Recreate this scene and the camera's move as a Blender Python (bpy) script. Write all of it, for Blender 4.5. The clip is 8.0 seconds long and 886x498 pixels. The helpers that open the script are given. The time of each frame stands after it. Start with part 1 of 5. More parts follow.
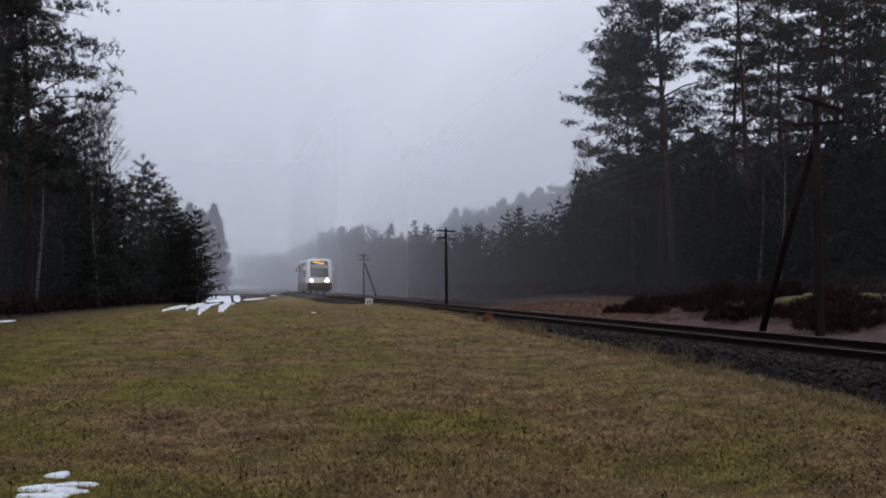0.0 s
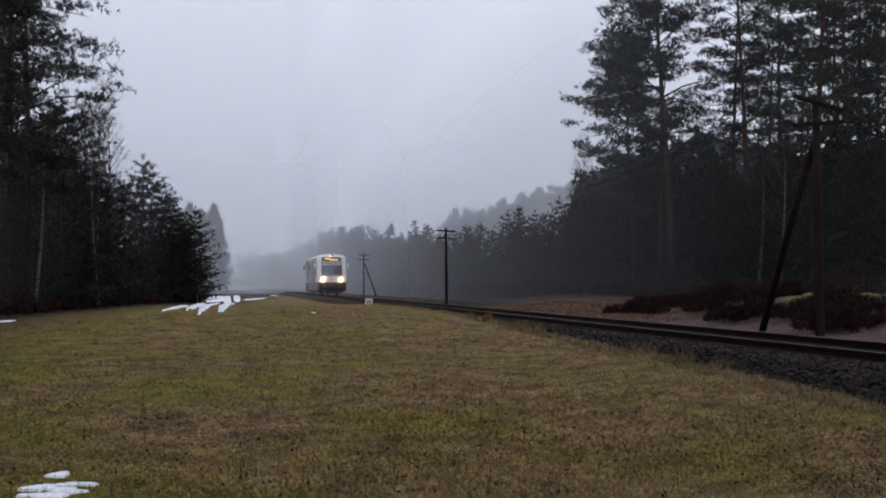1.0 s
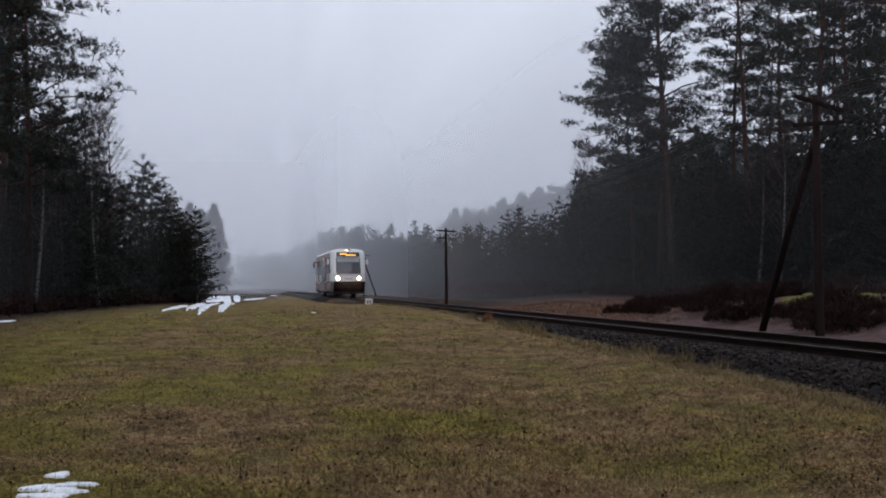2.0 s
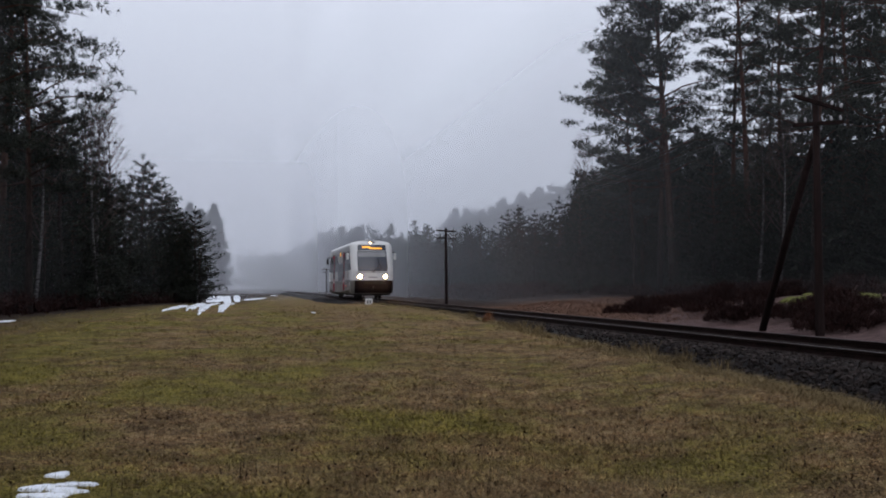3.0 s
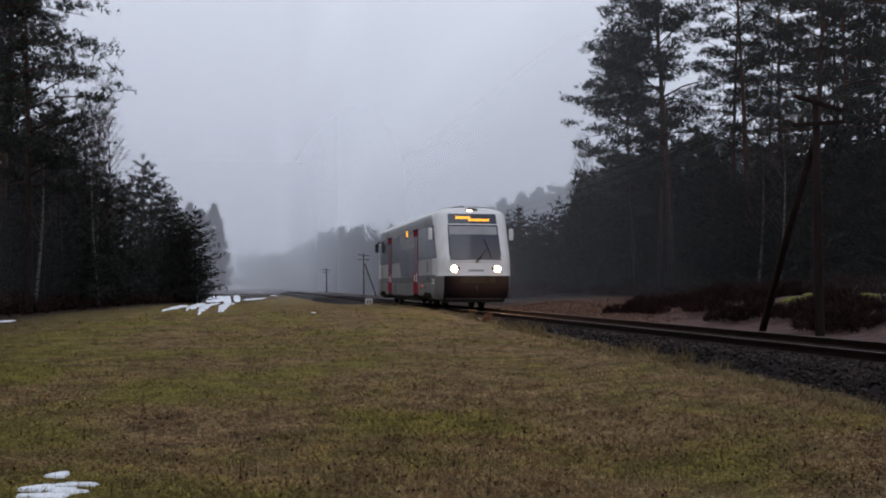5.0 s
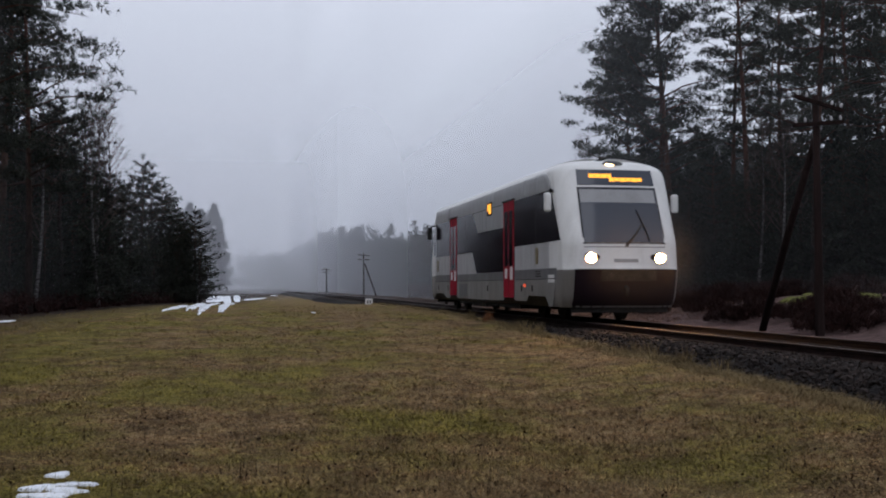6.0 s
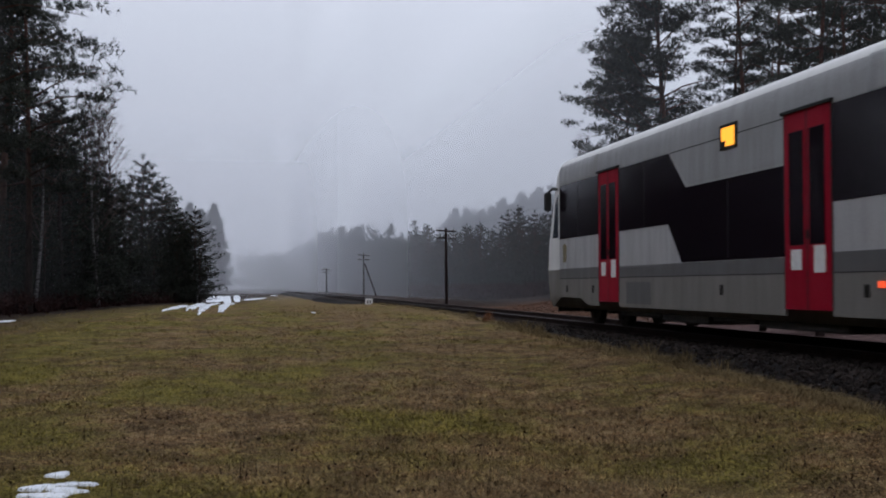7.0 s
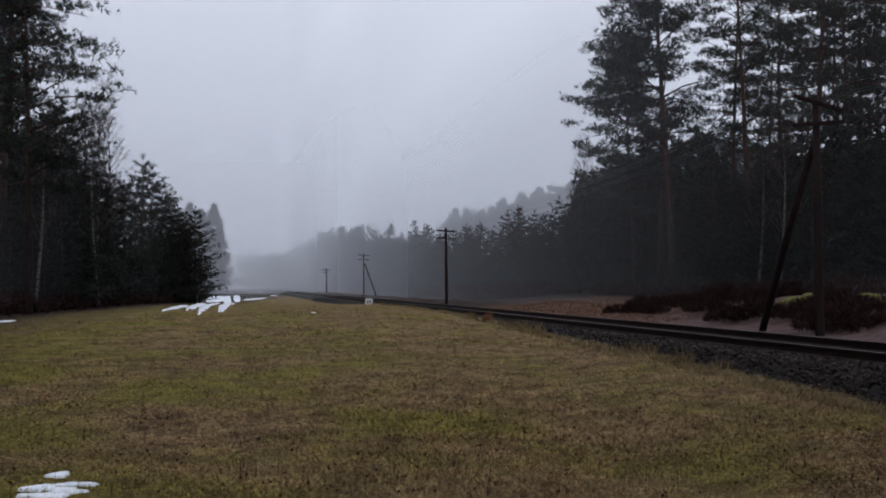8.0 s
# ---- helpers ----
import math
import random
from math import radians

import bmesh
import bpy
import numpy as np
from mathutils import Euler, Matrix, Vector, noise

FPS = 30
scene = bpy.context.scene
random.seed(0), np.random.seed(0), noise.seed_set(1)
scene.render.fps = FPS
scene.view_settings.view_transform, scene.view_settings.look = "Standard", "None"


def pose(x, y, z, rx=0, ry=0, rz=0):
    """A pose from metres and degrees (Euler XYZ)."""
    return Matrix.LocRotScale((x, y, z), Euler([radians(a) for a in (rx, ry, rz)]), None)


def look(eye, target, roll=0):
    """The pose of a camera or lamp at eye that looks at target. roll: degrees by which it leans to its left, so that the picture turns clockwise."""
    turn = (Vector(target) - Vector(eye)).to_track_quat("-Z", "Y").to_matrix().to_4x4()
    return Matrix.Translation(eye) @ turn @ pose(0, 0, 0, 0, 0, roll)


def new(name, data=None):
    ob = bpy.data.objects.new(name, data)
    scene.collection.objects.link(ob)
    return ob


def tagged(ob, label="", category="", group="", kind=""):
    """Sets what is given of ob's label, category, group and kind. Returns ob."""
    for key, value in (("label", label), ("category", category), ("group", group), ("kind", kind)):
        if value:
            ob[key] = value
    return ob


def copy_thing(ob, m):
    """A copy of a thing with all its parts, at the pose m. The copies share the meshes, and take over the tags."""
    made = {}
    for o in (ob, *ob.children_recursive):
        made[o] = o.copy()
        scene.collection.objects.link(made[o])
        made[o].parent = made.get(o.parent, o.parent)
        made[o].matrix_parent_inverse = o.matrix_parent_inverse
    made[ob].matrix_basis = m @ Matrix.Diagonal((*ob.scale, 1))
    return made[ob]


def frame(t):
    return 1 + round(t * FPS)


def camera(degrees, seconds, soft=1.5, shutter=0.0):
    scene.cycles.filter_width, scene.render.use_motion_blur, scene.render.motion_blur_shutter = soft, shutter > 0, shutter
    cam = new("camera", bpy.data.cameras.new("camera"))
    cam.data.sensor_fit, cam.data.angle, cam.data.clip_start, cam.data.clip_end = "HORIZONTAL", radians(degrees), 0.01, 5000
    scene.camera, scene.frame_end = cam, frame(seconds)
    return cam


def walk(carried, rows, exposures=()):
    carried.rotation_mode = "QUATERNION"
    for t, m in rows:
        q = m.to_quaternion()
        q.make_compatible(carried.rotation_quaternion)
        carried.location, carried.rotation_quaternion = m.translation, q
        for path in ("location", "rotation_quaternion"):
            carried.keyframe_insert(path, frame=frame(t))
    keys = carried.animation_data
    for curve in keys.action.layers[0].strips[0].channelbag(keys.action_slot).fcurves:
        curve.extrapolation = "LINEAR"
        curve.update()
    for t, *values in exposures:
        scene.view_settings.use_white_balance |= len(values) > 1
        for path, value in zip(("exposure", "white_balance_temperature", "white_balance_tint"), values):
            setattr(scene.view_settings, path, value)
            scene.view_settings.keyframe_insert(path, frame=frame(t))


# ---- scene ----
# World: z = 0 is the top of the rails, +y runs along the line away from the camera.
cam = camera(43.8, 8.0, soft=1.9, shutter=0.15)
EYE = pose(0, 0, 0.858, 91.938, 0, -10.576)
walk(cam, [(0.0, EYE), (8.0, EYE)], exposures=[(0.0, 0.12, 5900, 14.5), (2.8, 0.12, 5900, 14.5), (4.5, 0.04, 5900, 14.5), (8.0, 0.04, 5900, 14.5)])

# ---------------------------------------------------------------- light
world = bpy.data.worlds.new("overcast")
scene.world = world
world.use_nodes = True
wn, wl = world.node_tree.nodes, world.node_tree.links
wn.clear()
w_out, w_bg = wn.new("ShaderNodeOutputWorld"), wn.new("ShaderNodeBackground")
w_sky, w_mix = wn.new("ShaderNodeTexSky"), wn.new("ShaderNodeMix")
w_sky.sky_type, w_sky.sun_disc = "NISHITA", False
w_sky.sun_elevation, w_sky.sun_rotation = radians(32), radians(200)
w_sky.air_density, w_sky.dust_density = 1.0, 4.0
w_scale = wn.new("ShaderNodeVectorMath")
w_scale.operation = "SCALE"
w_scale.inputs["Scale"].default_value = 0.6
# Cloud deck: dim and misty at the horizon, even above.
w_sep, w_map, w_ramp = wn.new("ShaderNodeSeparateXYZ"), wn.new("ShaderNodeMapRange"), wn.new("ShaderNodeMix")
w_co = wn.new("ShaderNodeTexCoord")
w_map.inputs["From Min"].default_value, w_map.inputs["From Max"].default_value = 0.0, 0.34
w_ramp.data_type, w_mix.data_type = "RGBA", "RGBA"
w_ramp.inputs["A"].default_value = (6.5, 6.75, 7.1, 1)
w_ramp.inputs["B"].default_value = (9.7, 9.95, 10.2, 1)
w_mix.inputs["Factor"].default_value = 0.93
w_bg.inputs["Strength"].default_value = 0.085
wl.new(w_co.outputs["Generated"], w_sep.inputs[0])
wl.new(w_sep.outputs["Z"], w_map.inputs["Value"])
wl.new(w_map.outputs["Result"], w_ramp.inputs["Factor"])
wl.new(w_sky.outputs["Color"], w_scale.inputs[0])
wl.new(w_scale.outputs["Vector"], w_mix.inputs["A"])
wl.new(w_ramp.outputs["Result"], w_mix.inputs["B"])
wl.new(w_mix.outputs["Result"], w_bg.inputs["Color"])
wl.new(w_bg.outputs["Background"], w_out.inputs["Surface"])
sun = new("sun", bpy.data.lights.new("sun", "SUN"))
sun.data.energy, sun.data.angle, sun.data.color = 0.35, radians(40), (1.0, 0.97, 0.93)
sun.matrix_world = look((0, 0, 50), (8, 30, 0))


# ---------------------------------------------------------------- materials
def shader(name, rough=0.8, metal=0.0):
    m = bpy.data.materials.new(name)
    m.use_nodes = True
    b = m.node_tree.nodes["Principled BSDF"]
    b.inputs["Roughness"].default_value, b.inputs["Metallic"].default_value = rough, metal
    if rough >= 0.6:
        b.inputs["Specular IOR Level"].default_value = 0.12
    return m, m.node_tree.nodes, m.node_tree.links, b


def link_noise(n, l, scale, detail=4.0, rough=0.6, stretch=None, coords="Object"):
    co, no = n.new("ShaderNodeTexCoord"), n.new("ShaderNodeTexNoise")
    no.inputs["Scale"].default_value, no.inputs["Detail"].default_value, no.inputs["Roughness"].default_value = scale, detail, rough
    if stretch:
        mp = n.new("ShaderNodeMapping")
        mp.inputs["Scale"].default_value = stretch
        l.new(co.outputs[coords], mp.inputs["Vector"])
        l.new(mp.outputs["Vector"], no.inputs["Vector"])
    else:
        l.new(co.outputs[coords], no.inputs["Vector"])
    return no


def ramp_of(n, l, fac, stops):
    r = n.new("ShaderNodeValToRGB")
    e = r.color_ramp.elements
    while len(e) < len(stops):
        e.new(0.5)
    for k, (p, c) in zip(e, stops):
        k.position, k.color = p, (*c, 1)
    l.new(fac, r.inputs["Fac"])
    return r


def mixed(n, l, fac, a, b, blend="MIX"):
    x = n.new("ShaderNodeMix")
    x.data_type, x.blend_type = "RGBA", blend
    for socket, v in (("Factor", fac), ("A", a), ("B", b)):
        if isinstance(v, (int, float)):
            x.inputs[socket].default_value = v
        elif isinstance(v, tuple):
            x.inputs[socket].default_value = (*v, 1)
        else:
            l.new(v, x.inputs[socket])
    return x.outputs["Result"]


def relief(n, l, b, height, strength=0.4, distance=0.02):
    u = n.new("ShaderNodeBump")
    u.inputs["Strength"].default_value, u.inputs["Distance"].default_value = strength, distance
    l.new(height, u.inputs["Height"])
    l.new(u.outputs["Normal"], b.inputs["Normal"])


def grainy(name, c1, c2, scale=6.0, rough=0.8, metal=0.0, fine=60.0, bump=0.3, dist=0.01, stretch=None, random_by="", spread=0.25):
    """A surface that varies between two colours at a coarse and a fine scale."""
    m, n, l, b = shader(name, rough, metal)
    coarse, small = link_noise(n, l, scale, stretch=stretch), link_noise(n, l, fine, 3.0, stretch=stretch)
    f = mixed(n, l, 0.4, coarse.outputs["Fac"], small.outputs["Fac"])
    col = ramp_of(n, l, f, [(0.36, c1), (0.64, c2)]).outputs["Color"]
    if random_by:
        src = n.new("ShaderNodeObjectInfo").outputs["Random"] if random_by == "object" else n.new("ShaderNodeNewGeometry").outputs["Random Per Island"]
        mr = n.new("ShaderNodeMapRange")
        mr.inputs["To Min"].default_value, mr.inputs["To Max"].default_value = 1 - spread, 1 + spread
        l.new(src, mr.inputs["Value"])
        col = mixed(n, l, 1.0, col, mr.outputs["Result"], "MULTIPLY")
    l.new(col, b.inputs["Base Color"])
    if bump:
        relief(n, l, b, small.outputs["Fac"], bump, dist)
    return m


def glow(name, color, strength):
    m, n, l, b = shader(name, 0.4)
    b.inputs["Base Color"].default_value = (*color, 1)
    b.inputs["Emission Color"].default_value = (*color, 1)
    b.inputs["Emission Strength"].default_value = strength
    return m


def turf_colour(n, l):
    """Winter meadow: straw, dead brown grass and cushions of yellow-green moss."""
    big, mid, tiny = link_noise(n, l, 0.45, 5), link_noise(n, l, 2.6, 7, 0.75), link_noise(n, l, 24.0, 6, 0.8)
    fleck = link_noise(n, l, 7.5, 6, 0.75)
    straw = ramp_of(n, l, tiny.outputs["Fac"], [(0.36, (0.022, 0.013, 0.006)), (0.5, (0.138, 0.094, 0.043)), (0.62, (0.35, 0.255, 0.145))])
    brown = ramp_of(n, l, tiny.outputs["Fac"], [(0.36, (0.016, 0.008, 0.004)), (0.5, (0.092, 0.053, 0.022)), (0.66, (0.20, 0.135, 0.068))])
    moss = ramp_of(n, l, tiny.outputs["Fac"], [(0.34, (0.020, 0.018, 0.004)), (0.52, (0.112, 0.096, 0.018)), (0.68, (0.25, 0.22, 0.045))])
    a = ramp_of(n, l, mixed(n, l, 0.6, mid.outputs["Fac"], fleck.outputs["Fac"]), [(0.44, (0, 0, 0)), (0.56, (1, 1, 1))])
    patch = mixed(n, l, 0.45, big.outputs["Fac"], mixed(n, l, 0.55, mid.outputs["Fac"], fleck.outputs["Fac"]))
    co, sx, drift = n.new("ShaderNodeTexCoord"), n.new("ShaderNodeSeparateXYZ"), n.new("ShaderNodeMapRange")  # less moss towards the line
    l.new(co.outputs["Object"], sx.inputs[0])
    l.new(sx.outputs["X"], drift.inputs["Value"])
    for socket, v in (("From Min", -4.0), ("From Max", 6.0), ("To Min", 0.025), ("To Max", -0.03)):
        drift.inputs[socket].default_value = v
    patch = mixed(n, l, 1.0, patch, drift.outputs["Result"], "ADD")
    b = ramp_of(n, l, patch, [(0.45, (0, 0, 0)), (0.56, (0.9, 0.9, 0.9))])
    ground = mixed(n, l, a.outputs["Color"], brown.outputs["Color"], straw.outputs["Color"])
    col = mixed(n, l, b.outputs["Color"], ground, moss.outputs["Color"])
    tone = link_noise(n, l, 1.7, 8, 0.75)
    shade = ramp_of(n, l, tone.outputs["Fac"], [(0.32, (0.60, 0.58, 0.56)), (0.5, (1.28, 1.26, 1.22)), (0.68, (2.1, 2.0, 1.9))])
    return mixed(n, l, 1.0, col, shade.outputs["Color"], "MULTIPLY"), mid, tiny


def blade_material():
    """Grass blades take the colour of the turf they grow in."""
    m, n, l, b = shader("turf_blades", 0.85)
    col = turf_colour(n, l)[0]
    mr = n.new("ShaderNodeMapRange")
    mr.inputs["To Min"].default_value, mr.inputs["To Max"].default_value = 0.35, 2.0
    l.new(n.new("ShaderNodeNewGeometry").outputs["Random Per Island"], mr.inputs["Value"])
    l.new(mixed(n, l, 1.0, col, mr.outputs["Result"], "MULTIPLY"), b.inputs["Base Color"])
    b.inputs["Specular IOR Level"].default_value = 0.06
    return m


def ground_material():
    m, n, l, b = shader("turf_and_forest_floor", 0.95)
    turf, mid, tiny = turf_colour(n, l)
    soil = ramp_of(n, l, mid.outputs["Fac"], [(0.3, (0.040, 0.024, 0.021)), (0.6, (0.125, 0.080, 0.074))])
    verge = ramp_of(n, l, tiny.outputs["Fac"], [(0.35, (0.030, 0.015, 0.010)), (0.5, (0.10, 0.052, 0.032)), (0.65, (0.19, 0.11, 0.075))])
    litter_and_shade = ramp_of(n, l, mid.outputs["Fac"], [(0.35, (0.014, 0.009, 0.007)), (0.65, (0.040, 0.024, 0.016))])
    co, sx = n.new("ShaderNodeTexCoord"), n.new("ShaderNodeSeparateXYZ")
    l.new(co.outputs["Object"], sx.inputs[0])
    wob = n.new("ShaderNodeMath")
    wob.operation = "MULTIPLY_ADD"
    l.new(mid.outputs["Fac"], wob.inputs[0])
    wob.inputs[1].default_value = 3.0
    l.new(sx.outputs["X"], wob.inputs[2])

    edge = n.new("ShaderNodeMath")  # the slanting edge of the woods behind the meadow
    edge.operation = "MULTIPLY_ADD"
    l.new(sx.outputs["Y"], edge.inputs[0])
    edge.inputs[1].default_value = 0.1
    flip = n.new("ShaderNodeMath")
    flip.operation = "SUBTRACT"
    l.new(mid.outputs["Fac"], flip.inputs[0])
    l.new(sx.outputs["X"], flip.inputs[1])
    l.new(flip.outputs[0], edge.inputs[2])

    def past(x0, x1, of=wob):
        r = n.new("ShaderNodeMapRange")
        r.inputs["From Min"].default_value, r.inputs["From Max"].default_value = x0, x1
        l.new(of.outputs["Y"] if of is sx else of.outputs[0], r.inputs["Value"])
        return r.outputs["Result"]

    col = mixed(n, l, past(11.0, 12.0), turf, soil.outputs["Color"])
    grown = n.new("ShaderNodeMath")  # rusty dry grass where the sand ends
    grown.operation = "MULTIPLY"
    l.new(past(13.0, 15.5), grown.inputs[0])
    l.new(past(38.0, 46.0, sx), grown.inputs[1])
    scrub = n.new("ShaderNodeMath")
    scrub.operation = "MULTIPLY"
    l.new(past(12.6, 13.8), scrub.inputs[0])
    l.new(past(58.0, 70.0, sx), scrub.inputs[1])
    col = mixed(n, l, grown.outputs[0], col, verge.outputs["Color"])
    col = mixed(n, l, scrub.outputs[0], col, litter_and_shade.outputs["Color"])
    col = mixed(n, l, past(22.5, 25.0), col, litter_and_shade.outputs["Color"])
    # Needle litter at the wood's edge, spread further to paint the trees' shade.
    col = mixed(n, l, past(7.0, 12.2, edge), col, litter_and_shade.outputs["Color"])
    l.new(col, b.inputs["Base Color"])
    relief(n, l, b, tiny.outputs["Fac"], 0.9, 0.05)
    return m


def veil_material(name, density, tint=(0.93, 0.94, 0.98)):
    """Thin veil that imitates mist: lets most light through and scatters the rest. density(x, y, z, ease, calc) gives
    the share that is scattered at a spot.
    """
    m = bpy.data.materials.new(name)
    m.use_nodes = True
    n, l = m.node_tree.nodes, m.node_tree.links
    n.clear()
    out, mix, both = n.new("ShaderNodeOutputMaterial"), n.new("ShaderNodeMixShader"), n.new("ShaderNodeMixShader")
    clear, d, t = n.new("ShaderNodeBsdfTransparent"), n.new("ShaderNodeBsdfDiffuse"), n.new("ShaderNodeBsdfTranslucent")
    for k in (d, t):
        k.inputs["Color"].default_value = (*tint, 1)
    both.inputs[0].default_value = 0.5
    co, sx = n.new("ShaderNodeTexCoord"), n.new("ShaderNodeSeparateXYZ")
    l.new(co.outputs["Object"], sx.inputs[0])

    def calc(op, a, b=0.0):
        k = n.new("ShaderNodeMath")
        k.operation = op
        for s, v in zip(k.inputs, (a, b)):
            if isinstance(v, (int, float)):
                s.default_value = v
            else:
                l.new(v, s)
        return k.outputs[0]

    def ease(value, a, b, lo=0.0, hi=1.0):
        r = n.new("ShaderNodeMapRange")
        r.interpolation_type = "SMOOTHSTEP"
        for socket, v in (("From Min", a), ("From Max", b), ("To Min", lo), ("To Max", hi)):
            r.inputs[socket].default_value = v
        l.new(value, r.inputs["Value"])
        return r.outputs["Result"]

    l.new(density(sx.outputs["X"], sx.outputs["Y"], sx.outputs["Z"], ease, calc), mix.inputs[0])
    l.new(d.outputs[0], both.inputs[1])
    l.new(t.outputs[0], both.inputs[2])
    l.new(clear.outputs[0], mix.inputs[1])
    l.new(both.outputs[0], mix.inputs[2])
    l.new(mix.outputs[0], out.inputs["Surface"])
    return m


def foliage_material(name, dark, light):
    m, n, l, b = shader(name, 0.7)
    info = n.new("ShaderNodeNewGeometry")
    coarse = link_noise(n, l, 0.7, 2)
    f = mixed(n, l, 0.5, info.outputs["Random Per Island"], coarse.outputs["Fac"])
    col = ramp_of(n, l, f, [(0.25, dark), (0.75, light)])
    ob = n.new("ShaderNodeObjectInfo")
    mr = n.new("ShaderNodeMapRange")
    mr.inputs["To Min"].default_value, mr.inputs["To Max"].default_value = 0.75, 1.25
    l.new(ob.outputs["Random"], mr.inputs["Value"])
    l.new(mixed(n, l, 1.0, col.outputs["Color"], mr.outputs["Result"], "MULTIPLY"), b.inputs["Base Color"])
    b.inputs["Specular IOR Level"].default_value = 0.08
    return m


def trunk_material():
    """Scots pine bark: grey-brown plates low down, orange flakes higher up."""
    m, n, l, b = shader("pine_bark", 0.9)
    no = link_noise(n, l, 9.0, 5, 0.7, (1, 1, 0.3))
    low = ramp_of(n, l, no.outputs["Fac"], [(0.3, (0.010, 0.008, 0.008)), (0.7, (0.038, 0.030, 0.027))])
    high = ramp_of(n, l, no.outputs["Fac"], [(0.3, (0.030, 0.015, 0.011)), (0.7, (0.095, 0.046, 0.032))])
    co, sx, r = n.new("ShaderNodeTexCoord"), n.new("ShaderNodeSeparateXYZ"), n.new("ShaderNodeMapRange")
    l.new(co.outputs["Object"], sx.inputs[0])
    l.new(sx.outputs["Z"], r.inputs["Value"])
    r.inputs["From Min"].default_value, r.inputs["From Max"].default_value = 3.0, 9.0
    l.new(mixed(n, l, r.outputs["Result"], low.outputs["Color"], high.outputs["Color"]), b.inputs["Base Color"])
    relief(n, l, b, no.outputs["Fac"], 0.7, 0.03)
    return m


def birch_material():
    m, n, l, b = shader("birch_bark", 0.8)
    no = link_noise(n, l, 5.0, 5, 0.7, (1, 1, 3.5))
    col = ramp_of(n, l, no.outputs["Fac"], [(0.42, (0.02, 0.017, 0.016)), (0.56, (0.12, 0.112, 0.11)), (0.75, (0.33, 0.315, 0.305))])
    l.new(col.outputs["Color"], b.inputs["Base Color"])
    return m


def paint(name, c, dirt=(0.10, 0.09, 0.08), rough=0.35, amount=0.5):
    """Vehicle paint with road film: streaks down the panels and fine dust."""
    m, n, l, b = shader(name, rough)
    streak, dust = link_noise(n, l, 2.2, 5, 0.65, (1.0, 1.6, 0.25)), link_noise(n, l, 30.0, 3)
    f = mixed(n, l, 0.35, streak.outputs["Fac"], dust.outputs["Fac"])
    k = ramp_of(n, l, f, [(0.44, (0, 0, 0)), (0.75, (amount,) * 3)])
    l.new(mixed(n, l, k.outputs["Color"], c, dirt), b.inputs["Base Color"])
    rr = ramp_of(n, l, f, [(0.3, (rough,) * 3), (0.7, (min(1, rough + 0.3),) * 3)])
    l.new(rr.outputs["Color"], b.inputs["Roughness"])
    return m


